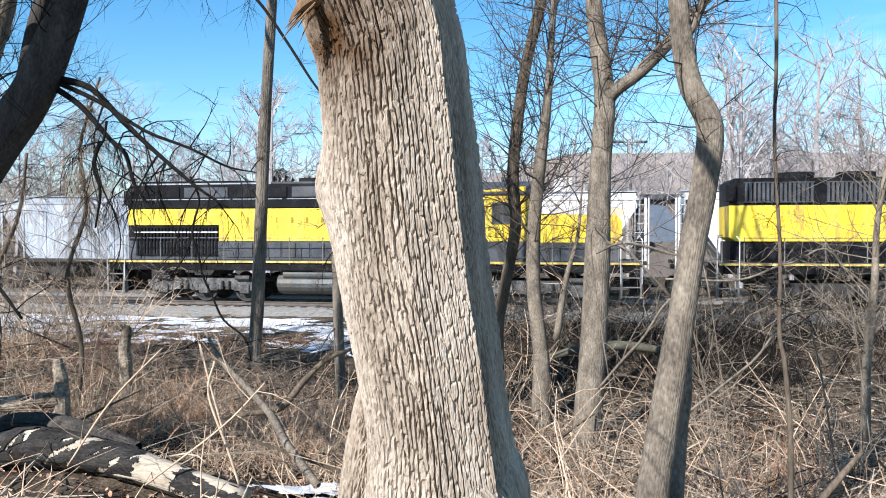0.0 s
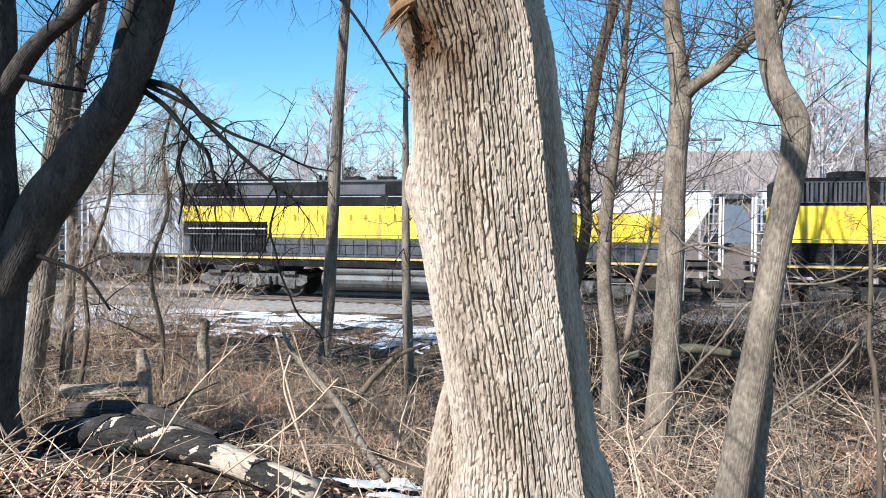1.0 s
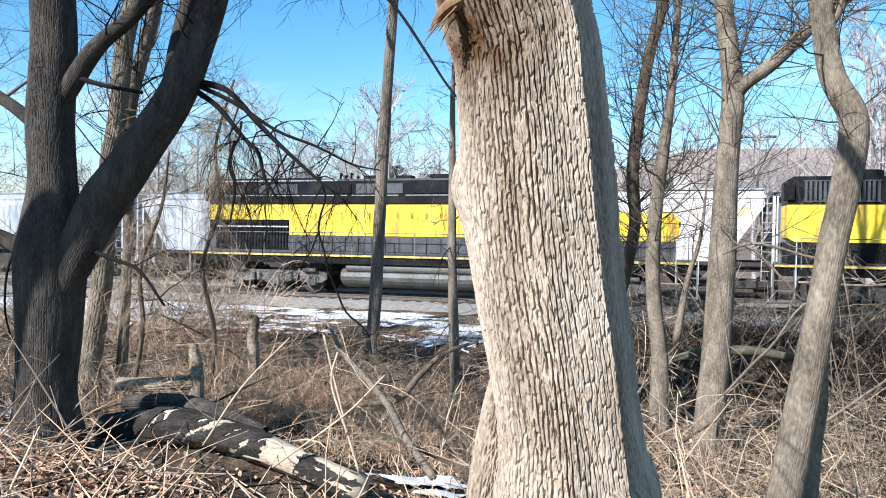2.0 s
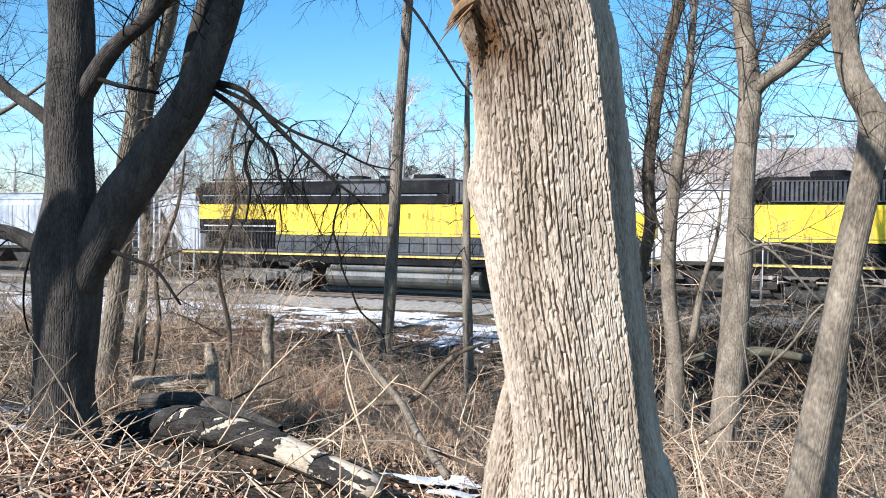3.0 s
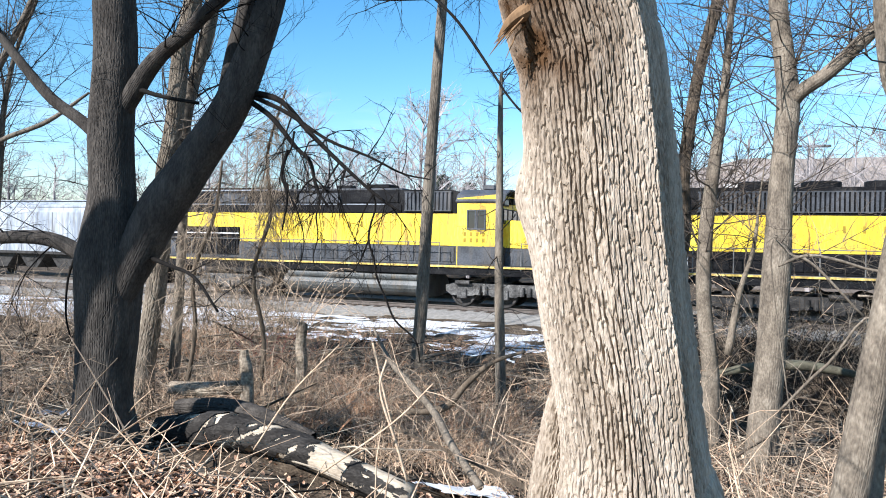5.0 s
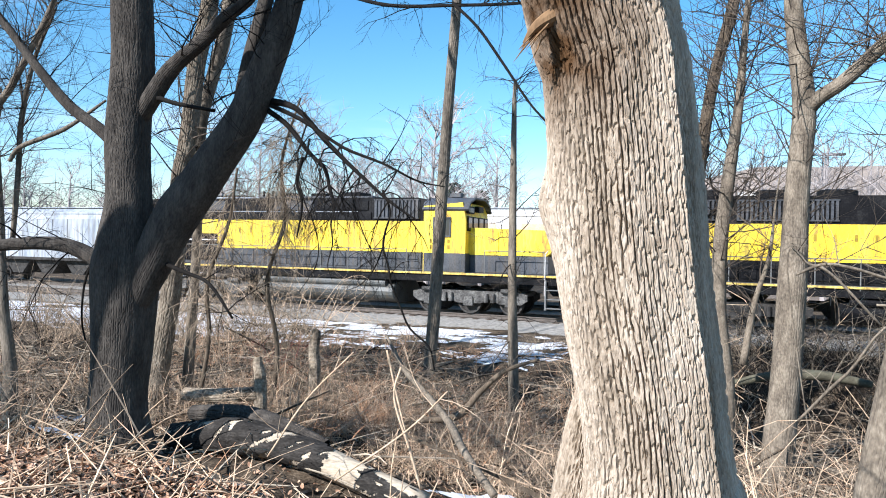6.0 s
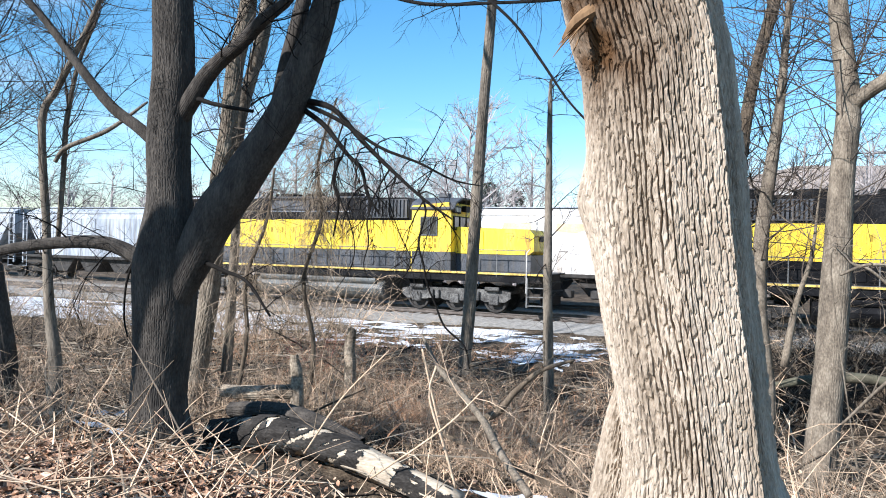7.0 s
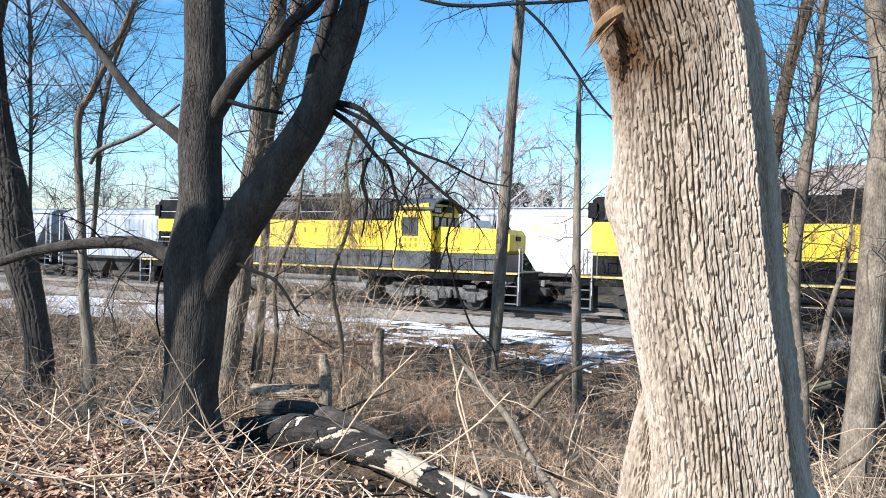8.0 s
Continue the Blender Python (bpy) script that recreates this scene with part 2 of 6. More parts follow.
def spline(pts, per=5):
    """A smooth line through rows of (x, y, z, r)."""
    p = [np.array(q, float) for q in pts]
    p = [2 * p[0] - p[1]] + p + [2 * p[-1] - p[-2]]
    out = []
    for i in range(1, len(p) - 2):
        for k in range(per):
            t = k / per
            out.append(0.5 * (2 * p[i] + (p[i + 1] - p[i - 1]) * t + (2 * p[i - 1] - 5 * p[i] + 4 * p[i + 1] - p[i + 2]) * t * t
                              + (3 * p[i] - p[i - 1] - 3 * p[i + 1] + p[i + 2]) * t ** 3))
    out.append(p[-2])
    a = np.array(out)
    a[:, 3] = np.maximum(a[:, 3], 0.002)
    return a


TABLE = np.random.RandomState(5).rand(256, 256)


def vnoise(x, y):
    """Smooth value noise on arrays; repeats every 256."""
    xi, yi = np.floor(x).astype(int), np.floor(y).astype(int)
    u, v = x - xi, y - yi
    u, v = u * u * (3 - 2 * u), v * v * (3 - 2 * v)
    g = lambda a, b: TABLE[a % 256, b % 256]
    return (g(xi, yi) * (1 - u) + g(xi + 1, yi) * u) * (1 - v) + (g(xi, yi + 1) * (1 - u) + g(xi + 1, yi + 1) * u) * v


def fbm(x, y, octaves=4):
    s, a = 0.0, 0.5
    for i in range(octaves):
        s = s + a * vnoise(x * 2 ** i + 17 * i, y * 2 ** i + 31 * i)
        a *= 0.5
    return s


# ---------------------------------------------------------------- ground
RAIL_Z, TRACK_Y, TRACK_K = -1.0, 30.0, -0.16
TURN = math.atan(TRACK_K)
LEFT_BANK = ([-60, 0, 3, 6, 8.9, 10, 11, 13, 15, 17, 19, 24, 27, 40], [0.2, 0, -0.2, -0.62, -1.1, -1.5, -1.75, -1.85, -1.8, -1.5, -1.4, -1.35, -1.3, -1.3])
GULLY = ([-60, 0, 3, 5, 8, 11, 14, 17, 18.8, 19.6, 24, 27, 40], [0.2, 0, -0.4, -0.9, -1.65, -2.2, -2.5, -2.2, -1.95, -1.38, -1.3, -1.3, -1.3])


def ground_z(x, y):
    x, y = np.asarray(x, float), np.asarray(y, float)
    k = np.clip((x + 5.2) / 3.4, 0, 1)
    k = k * k * (3 - 2 * k)
    z = np.interp(y, *LEFT_BANK) * (1 - k) + np.interp(y, *GULLY) * k
    z = z - 0.42 * np.exp(-((x + 4.4) / 2.6) ** 4 - ((y - 8.5) / 1.0) ** 4)     # hollow before the log
    rough = np.clip((27 - y) / 8, 0.12, 1) * np.clip(y / 3, 0.3, 1)
    return z + rough * 0.5 * (fbm(x * 0.45 + 40, y * 0.45 + 9, 4) - 0.47) + rough * np.where(y > 8, 0.24, 0.12) * (fbm(x * 2.3, y * 2.3, 3) - 0.45)


def gz(x, y):
    return float(ground_z(x, y))


def sheet(name, xs, ys, zfun, mat, keep=None):
    X, Y = np.meshgrid(xs, ys)
    Z = zfun(X, Y)
    v = np.stack([X.ravel(), Y.ravel(), Z.ravel()], 1)
    nx, ny = len(xs), len(ys)
    i = np.arange(nx * ny).reshape(ny, nx)
    f = np.stack([i[:-1, :-1].ravel(), i[:-1, 1:].ravel(), i[1:, 1:].ravel(), i[1:, :-1].ravel()], 1)
    if keep is not None:
        m = keep(X, Y).ravel()
        f = f[m[f].all(1)]
        used = np.unique(f)
        back = np.full(nx * ny, -1)
        back[used] = np.arange(len(used))
        v, f = v[used], back[f]
    me = bpy.data.meshes.new(name)
    me.from_pydata(v.tolist(), [], f.tolist())
    me.materials.append(mat)
    me.polygons.foreach_set("use_smooth", [True] * len(me.polygons))
    return new(name, me)


xs = np.concatenate([np.linspace(-2500, -45, 14), np.arange(-40, -16, 0.6), np.arange(-16, 14, 0.13), np.arange(14, 40, 0.6), np.linspace(45, 2500, 14)])
ys = np.concatenate([np.linspace(-400, -8, 8), np.arange(-6, 3, 0.5), np.arange(3, 24, 0.12), np.arange(24, 60, 0.7), np.linspace(62, 4500, 24)])
tagged(sheet("ground", xs, ys, ground_z, M_SOIL), "rough brown soil strewn with dead leaves and grass", "ground", kind="structure")


def track_pose(s, off, z=0.0):
    """A point s metres along the near track, off metres beyond it."""
    return pose(s * math.cos(TURN) - off * math.sin(TURN), TRACK_Y + s * math.sin(TURN) + off * math.cos(TURN), z, 0, 0, math.degrees(TURN))


def bed_z(X, Y):
    off = (Y - TRACK_Y - TRACK_K * X) * math.cos(TURN)
    d = np.minimum(np.abs(off), np.abs(off - 5.4))
    d = np.minimum(d, np.where((off > 0) & (off < 5.4), 1.6, 99))
    return np.interp(d, [0, 1.7, 3.0, 4.4, 6.2], [-1.17, -1.17, -1.27, -1.33, -1.46]) + 0.07 * (fbm(X * 3, Y * 3, 3) - 0.45) + 0.05 * (fbm(X * 0.6, Y * 0.6, 2) - 0.4)


tagged(sheet("track_bed", np.arange(-60, 46, 0.3), np.arange(18, 48, 0.25), bed_z, M_BALLAST,
             lambda X, Y: (np.abs(((Y - TRACK_Y - TRACK_K * X) * math.cos(TURN)) - 2.7) < 8.6)),
       "grey crushed stone railway ballast bed", "ballast", kind="structure")


def snow_mask(X, Y):
    off = Y - TRACK_Y - TRACK_K * X
    band = np.clip((off + 13) / 3, 0, 1) * np.clip((-3.4 - off) / 1.2, 0, 1)
    left = np.clip((1.5 - X) / 4, 0, 1)
    n = 0.48 * fbm(X * 0.34 + 70, Y * 0.6 + 20, 3) + 0.52 * fbm(X * 1.7 + 7, Y * 3.2 + 2, 5)
    far_left = np.clip((-9 - X) / 4, 0, 1) * np.clip((Y - 11) / 3, 0, 1)
    return n * band * left + 0.07 * far_left * band > 0.42


def snow_near(X, Y):
    spots = ((-8.6, 10.0, 1.3, 0.9), (-2.1, 11.0, 1.0, 0.5), (-1.6, 10.2, 0.6, 0.4), (-9.6, 12.2, 1.0, 0.8), (1.2, 9.5, 0.7, 0.5))
    q = sum(np.clip(1 - ((X - a) / c) ** 2 - ((Y - b) / d) ** 2, 0, 1) for a, b, c, d in spots)
    return q * (0.1 + 1.5 * fbm(X * 3.5 + 9, Y * 3.5, 4)) > 0.36


tagged(sheet("snow", np.arange(-30, 4, 0.07), np.arange(16, 31, 0.06), lambda X, Y: np.maximum(ground_z(X, Y), np.where(np.abs(((Y - TRACK_Y - TRACK_K * X) * math.cos(TURN)) - 2.7) < 8.5, bed_z(X, Y), -9)) + 0.02, M_SNOW, snow_mask),
       "patches of old white snow on level ground", "snow", kind="structure")
tagged(sheet("snow", np.arange(-12, 3, 0.06), np.arange(8, 14, 0.06), lambda X, Y: ground_z(X, Y) + 0.11, M_SNOW, snow_near),
       "small remnants of snow in the gully", "snow", kind="structure")

# rails of both tracks
for off in (0.0, 5.4):
    for side in (-0.75, 0.75):
        s = Soup()
        s.box(-70, 50, -0.035, 0.035, -0.05, 0.0, 0.012)
        s.box(-70, 50, -0.009, 0.009, -0.13, -0.05)
        s.box(-70, 50, -0.07, 0.07, -0.15, -0.13)
        r = tagged(new("rail", s.mesh("rail", M_RAIL)), "brown rusted steel running rail", "rail", kind="structure")
        r.matrix_world = track_pose(0, off + side, RAIL_Z)

BED = bpy.data.objects["track_bed"]
TIE = Soup()
TIE.box(-0.11, 0.11, -1.3, 1.3, -0.12, 0.0, 0.015)
TIE = TIE.mesh("tie", M_TIE)
rng = random.Random(8)
for i in range(110):
    t = tagged(new("tie", TIE))
    t.parent = BED
    t.matrix_world = track_pose(-34 + 0.55 * i, rng.uniform(-0.05, 0.05), RAIL_Z - 0.145 + rng.uniform(-0.008, 0))

# ---------------------------------------------------------------- trees
LINES = {
    "big": [(0.03, 2.45, 0.66, 0.269), (0.01, 2.45, 0.74, 0.257), (-0.01, 2.45, 0.97, 0.233), (-0.04, 2.45, 1.19, 0.236), (-0.08, 2.45, 1.42, 0.242), (-0.11, 2.45, 1.64, 0.247), (-0.13, 2.45, 1.86, 0.245), (-0.15, 2.45, 2.04, 0.241), (-0.17, 2.45, 2.21, 0.24), (-0.21, 2.45, 2.35, 0.246), (-0.23, 2.45, 2.52, 0.24), (-0.26, 2.45, 2.84, 0.21)],
    "big2": [(-0.27, 2.66, 0.55, 0.117), (-0.27, 2.67, 0.69, 0.103), (-0.25, 2.68, 0.87, 0.093), (-0.23, 2.7, 1.03, 0.079), (-0.19, 2.71, 1.19, 0.061), (-0.16, 2.72, 1.33, 0.041)],
    "LT": [(-6.92, 9.3, -1.27, 0.495), (-6.94, 9.3, -0.65, 0.396), (-6.89, 9.3, 0.18, 0.412), (-6.87, 9.3, 1.17, 0.461), (-6.86, 9.3, 1.58, 0.412), (-6.85, 9.3, 2.24, 0.313), (-6.88, 9.3, 3.06, 0.305), (-6.83, 9.3, 4.13, 0.288), (-6.87, 9.3, 5.12, 0.28), (-6.84, 9.3, 6.76, 0.247), (-6.95, 9.3, 8.83, 0.185)],
    "LTr": [(-6.67, 9.2, 0.65, 0.162), (-6.46, 9.22, 1.18, 0.251), (-6.09, 9.24, 1.92, 0.304), (-5.77, 9.27, 2.36, 0.287), (-5.52, 9.29, 2.72, 0.269), (-5.09, 9.31, 3.34, 0.243), (-4.79, 9.33, 4.04, 0.218), (-4.53, 9.36, 4.8, 0.186), (-4.35, 9.38, 5.72, 0.162), (-4.07, 9.4, 7.24, 0.13)],
    "LTr2": [(-5.25, 9.4, 3.44, 0.087), (-5.16, 9.53, 4.18, 0.104), (-4.99, 9.67, 5.09, 0.105), (-4.9, 9.8, 6.11, 0.09)],
    "LTb1": [(-6.76, 9.3, 3.26, 0.123), (-6.48, 9.24, 3.61, 0.13), (-6.22, 9.19, 3.91, 0.12), (-5.96, 9.13, 4.11, 0.103), (-5.6, 9.07, 4.33, 0.093), (-5.25, 9.01, 4.6, 0.084), (-4.88, 8.96, 4.82, 0.068), (-4.46, 8.9, 5.25, 0.052)],
    "LTb2": [(-6.9, 9.3, 2.85, 0.099), (-7.32, 9.23, 3.21, 0.083), (-7.77, 9.17, 3.54, 0.075), (-8.29, 9.1, 4.13, 0.063), (-8.77, 9.03, 4.73, 0.055), (-9.19, 8.97, 5.18, 0.047), (-9.62, 8.9, 5.62, 0.039)],
    "LTb3": [(-6.92, 9.3, 1.08, 0.148), (-7.35, 9.22, 1.38, 0.116), (-7.84, 9.13, 1.55, 0.1), (-8.68, 9.05, 1.52, 0.085), (-9.56, 8.97, 1.38, 0.073), (-10.35, 8.88, 1.15, 0.061), (-11.41, 8.8, 1.02, 0.036)],
    "TA": [(-8.8, 13.0, -1.02, 0.227), (-8.74, 13.0, -0.79, 0.204), (-8.52, 13.0, 0.58, 0.191), (-8.4, 13.0, 1.93, 0.168), (-8.39, 13.0, 2.83, 0.157), (-8.22, 13.0, 3.61, 0.168), (-8.07, 13.0, 5.06, 0.167), (-7.8, 13.0, 6.38, 0.155), (-7.67, 13.0, 8.58, 0.111)],
    "TB": [(-8.34, 13.6, 1.72, 0.093), (-8.33, 13.6, 3.7, 0.116), (-8.16, 13.6, 4.63, 0.128), (-7.8, 13.6, 6.0, 0.138), (-7.72, 13.6, 7.49, 0.115)],
    "pole": [(-4.65, 18.5, -1.61, 0.172), (-4.65, 18.5, -1.25, 0.158), (-4.56, 18.5, 0.04, 0.157), (-4.47, 18.5, 2.19, 0.15), (-4.33, 18.5, 5.04, 0.135), (-4.16, 18.5, 7.88, 0.121), (-4.07, 18.5, 10.14, 0.092), (-4.08, 18.5, 12.55, 0.057)],
    "pole2": [(-2.17, 16.0, -1.82, 0.12), (-2.23, 16.0, -0.26, 0.108), (-2.27, 16.0, 0.93, 0.096), (-2.3, 16.0, 3.33, 0.072), (-2.31, 16.0, 5.01, 0.042), (-2.29, 16.0, 5.28, 0.012)],
    "R1": [(1.23, 17.0, -0.58, 0.179), (1.29, 17.0, -0.06, 0.166), (1.42, 17.0, 0.58, 0.16), (1.64, 17.0, 1.86, 0.16), (1.58, 17.0, 2.75, 0.166), (1.63, 17.0, 3.77, 0.166), (1.86, 17.0, 5.42, 0.153), (2.21, 17.0, 6.94, 0.153), (2.55, 17.0, 8.84, 0.114)],
    "R2": [(2.1, 16.0, -1.17, 0.181), (2.07, 16.0, -0.69, 0.163), (1.93, 16.0, 0.52, 0.151), (1.94, 16.0, 1.84, 0.144), (2.05, 16.0, 3.04, 0.132), (2.21, 16.0, 4.48, 0.096), (2.29, 16.0, 5.67, 0.072), (2.4, 16.0, 7.34, 0.048)],
    "R2b": [(2.42, 16.0, -0.57, 0.08), (2.6, 16.0, 0.64, 0.06), (2.86, 16.0, 1.6, 0.04), (2.96, 16.0, 2.68, 0.02), (3.05, 15.9, 3.5, 0.008)],
    "R3": [(2.65, 14.5, -3.33, 0.318), (2.72, 14.5, -2.78, 0.285), (2.82, 14.5, -1.68, 0.274), (2.91, 14.5, -0.37, 0.251), (2.98, 14.5, 1.27, 0.24), (3.03, 14.5, 2.91, 0.207), (3.11, 14.5, 4.21, 0.196), (3.02, 14.5, 5.08, 0.174), (2.89, 14.5, 6.16, 0.157), (2.82, 14.5, 8.31, 0.119)],
    "R3b": [(3.15, 14.5, 4.23, 0.141), (3.31, 14.33, 4.42, 0.129), (3.67, 14.17, 4.68, 0.122), (4.15, 14.0, 5.17, 0.121), (4.43, 13.83, 5.48, 0.104), (4.76, 13.67, 5.9, 0.082), (5.11, 13.5, 6.45, 0.05)],
    "R4": [(1.78, 6.5, -1.01, 0.152), (1.85, 6.5, -0.41, 0.138), (1.97, 6.5, 0.33, 0.127), (2.08, 6.5, 1.01, 0.113), (2.16, 6.5, 1.55, 0.112), (2.25, 6.5, 2.04, 0.112), (2.3, 6.5, 2.55, 0.112), (2.13, 6.5, 2.92, 0.097), (2.05, 6.5, 3.35, 0.088), (2.01, 6.5, 3.84, 0.078), (1.99, 6.5, 4.7, 0.063)],
    "R4b": [(2.1, 6.9, -1.6, 0.09), (2.2, 7.0, -0.36, 0.075), (2.26, 7.0, 0.12, 0.063), (2.27, 7.0, 0.65, 0.047), (2.32, 7.0, 1.07, 0.032), (2.38, 7.0, 1.34, 0.018)],
    "R4c": [(2.07, 6.5, 3.3, 0.049), (2.19, 6.5, 3.5, 0.039), (2.29, 6.5, 3.79, 0.029)],
    "R5": [(7.33, 13.0, -0.85, 0.078), (7.38, 13.0, -0.16, 0.073), (7.47, 13.0, 0.82, 0.064), (7.5, 13.0, 1.8, 0.049), (7.65, 13.0, 2.77, 0.039), (7.86, 13.0, 3.75, 0.024)],
    "V": [(2.79, 6.0, -0.58, 0.025), (2.78, 6.0, 0.06, 0.023), (2.73, 6.0, 0.61, 0.02), (2.69, 6.0, 0.83, 0.018), (2.69, 6.0, 1.47, 0.016), (2.64, 6.0, 2.37, 0.014), (2.65, 6.0, 3.04, 0.016), (2.64, 6.0, 3.75, 0.016)],
    "FL": [(-11.99, 11.5, -0.81, 0.252), (-12.15, 11.5, 0.06, 0.242), (-12.54, 11.5, 1.26, 0.322), (-12.76, 11.5, 2.37, 0.301), (-12.99, 11.5, 3.38, 0.224), (-13.14, 11.5, 4.28, 0.168), (-13.33, 11.5, 5.64, 0.147)],
    "SA": [(-10.77, 11.5, -0.73, 0.118), (-10.94, 11.5, 0.34, 0.097), (-11.05, 11.5, 1.84, 0.075), (-11.2, 11.5, 3.78, 0.07), (-10.86, 11.5, 4.41, 0.064), (-10.24, 11.5, 5.45, 0.053), (-9.94, 11.5, 6.06, 0.047)],
    "SA2": [(-11.05, 11.8, 1.63, 0.049), (-10.96, 11.8, 2.95, 0.049), (-10.92, 11.8, 3.82, 0.049), (-10.68, 11.8, 4.9, 0.038), (-10.25, 11.8, 5.85, 0.032)],
    "SB": [(-12.84, 12.0, 2.98, 0.035), (-12.89, 12.0, 4.71, 0.035), (-12.99, 12.0, 6.45, 0.029)],
    "log": [(-6.68, 10.3, -1.39, 0.196), (-5.87, 10.1, -1.24, 0.223), (-5.2, 9.9, -1.18, 0.232), (-4.3, 9.7, -1.26, 0.206), (-3.47, 9.5, -1.45, 0.198), (-2.47, 9.3, -1.73, 0.188)],
    "log2": [(-6.75, 10.9, -1.13, 0.112), (-5.81, 10.7, -1.06, 0.153), (-5.03, 10.5, -1.12, 0.156), (-4.2, 10.3, -1.35, 0.109)],
    "log3": [(-7.59, 12.0, -1.11, 0.103), (-6.96, 12.0, -1.06, 0.112), (-6.11, 12.0, -0.97, 0.11)],
    "stump": [(-5.92, 14.0, -0.84, 0.103), (-5.95, 14.0, -0.5, 0.097), (-5.9, 14.0, -0.16, 0.085)],
    "stump2": [(-6.09, 12.0, -1.02, 0.1), (-6.11, 12.0, -0.67, 0.09), (-6.16, 12.0, -0.47, 0.08)],
    "fall": [(-3.99, 12.5, 0.06, 0.02), (-3.43, 11.8, -0.35, 0.042), (-2.94, 11.1, -0.6, 0.052), (-2.4, 10.4, -0.83, 0.06), (-1.98, 9.7, -1.05, 0.059), (-1.53, 9.0, -1.37, 0.058)],
    "cross": [(-1.27, 12.0, -0.09, 0.031), (-1.8, 12.0, -0.3, 0.054), (-2.2, 12.0, -0.7, 0.073), (-2.56, 12.0, -1.09, 0.092), (-3.27, 12.0, -1.25, 0.056)],
    "d1": [(-4.83, 9.4, 3.58, 0.051), (-4.31, 9.24, 3.42, 0.042), (-3.83, 9.08, 2.97, 0.037), (-3.37, 8.92, 2.58, 0.029), (-2.86, 8.76, 2.18, 0.021), (-2.46, 8.6, 1.94, 0.01)],
    "d2": [(-4.85, 9.4, 3.47, 0.047), (-4.46, 9.3, 3.21, 0.038), (-4.08, 9.2, 2.81, 0.03), (-3.83, 9.1, 2.6, 0.026), (-3.7, 9.0, 2.26, 0.018), (-3.5, 8.9, 2.01, 0.011)],
    "d3": [(-4.86, 9.4, 3.55, 0.035), (-4.21, 9.2, 3.26, 0.03), (-3.56, 9.0, 2.87, 0.022), (-2.96, 8.8, 2.64, 0.017), (-2.47, 8.6, 2.41, 0.013), (-2.08, 8.4, 2.32, 0.007)],
    "d4": [(-4.14, 9.1, 2.76, 0.026), (-4.21, 9.07, 2.45, 0.022), (-4.11, 9.03, 2.15, 0.019), (-4.16, 9.0, 1.71, 0.011)],
    "d5": [(-6.4, 9.2, 3.62, 0.04), (-5.97, 9.1, 3.49, 0.028), (-5.37, 9.0, 3.37, 0.023)],
    "d6": [(-6.29, 9.2, 1.35, 0.04), (-5.77, 9.03, 1.21, 0.031), (-5.32, 8.87, 1.08, 0.023), (-4.88, 8.7, 0.66, 0.015)],
    "d7": [(-7.29, 9.2, 1.44, 0.018), (-7.4, 9.13, 0.99, 0.016), (-7.38, 9.07, 0.5, 0.013), (-7.25, 9.0, 0.19, 0.012)],
    "d8": [(-8.99, 11.6, 4.1, 0.021), (-9.8, 11.57, 3.6, 0.042), (-10.66, 11.53, 3.29, 0.043), (-10.89, 11.5, 3.02, 0.038)],
    "h1": [(-4.08, 9.15, 3.01, 0.016), (-4.1, 9.1, 2.77, 0.015), (-4.19, 9.1, 2.64, 0.017), (-4.17, 9.05, 2.45, 0.012), (-4.06, 9.0, 2.16, 0.01), (-3.95, 9.0, 1.93, 0.009), (-3.86, 9.0, 1.62, 0.008), (-3.88, 8.95, 1.33, 0.007), (-4.07, 8.9, 1.01, 0.004)],
    "h2": [(-3.91, 9.1, 2.74, 0.014), (-3.72, 9.0, 2.37, 0.012), (-3.63, 8.95, 2.11, 0.011), (-3.66, 8.9, 1.9, 0.01), (-3.63, 8.9, 1.64, 0.009), (-3.69, 8.9, 1.37, 0.007), (-3.63, 8.9, 1.19, 0.004)],
    "h3": [(-2.97, 8.85, 2.31, 0.016), (-2.85, 8.8, 2.05, 0.014), (-2.91, 8.8, 1.79, 0.014), (-2.93, 8.8, 1.6, 0.016), (-2.86, 8.8, 1.38, 0.014), (-2.82, 8.8, 1.17, 0.014), (-2.7, 8.8, 0.9, 0.013), (-2.57, 8.8, 0.63, 0.015), (-2.32, 8.8, 0.41, 0.013), (-2.25, 8.8, 0.14, 0.009)],
    "h4": [(-2.93, 8.8, 1.61, 0.012), (-3.02, 8.75, 1.35, 0.01), (-3.17, 8.7, 1.15, 0.007), (-3.34, 8.7, 1.07, 0.004)],
    "h5": [(-3.61, 9.05, 2.89, 0.01), (-3.45, 9.0, 2.37, 0.009), (-3.31, 8.95, 1.95, 0.008), (-3.16, 8.9, 1.65, 0.007), (-3.01, 8.9, 1.39, 0.004)],
    "ov1": [(-1.95, 4.5, 3.24, 0.017), (-1.45, 4.03, 2.98, 0.018), (-0.95, 3.55, 2.8, 0.014), (-0.57, 3.08, 2.64, 0.011), (-0.41, 2.6, 2.51, 0.01)],
    "ov2": [(-0.93, 3.4, 2.76, 0.013), (-0.79, 3.3, 2.61, 0.011), (-0.65, 3.2, 2.41, 0.01), (-0.53, 3.1, 2.23, 0.008), (-0.43, 3.0, 2.11, 0.007)],
    "bow": [(2.01, 9.5, 1.39, 0.024), (2.18, 9.5, 1.5, 0.03), (2.49, 9.5, 1.49, 0.03), (2.8, 9.5, 1.42, 0.026), (3.08, 9.5, 1.26, 0.02), (3.29, 9.5, 1.01, 0.013)],
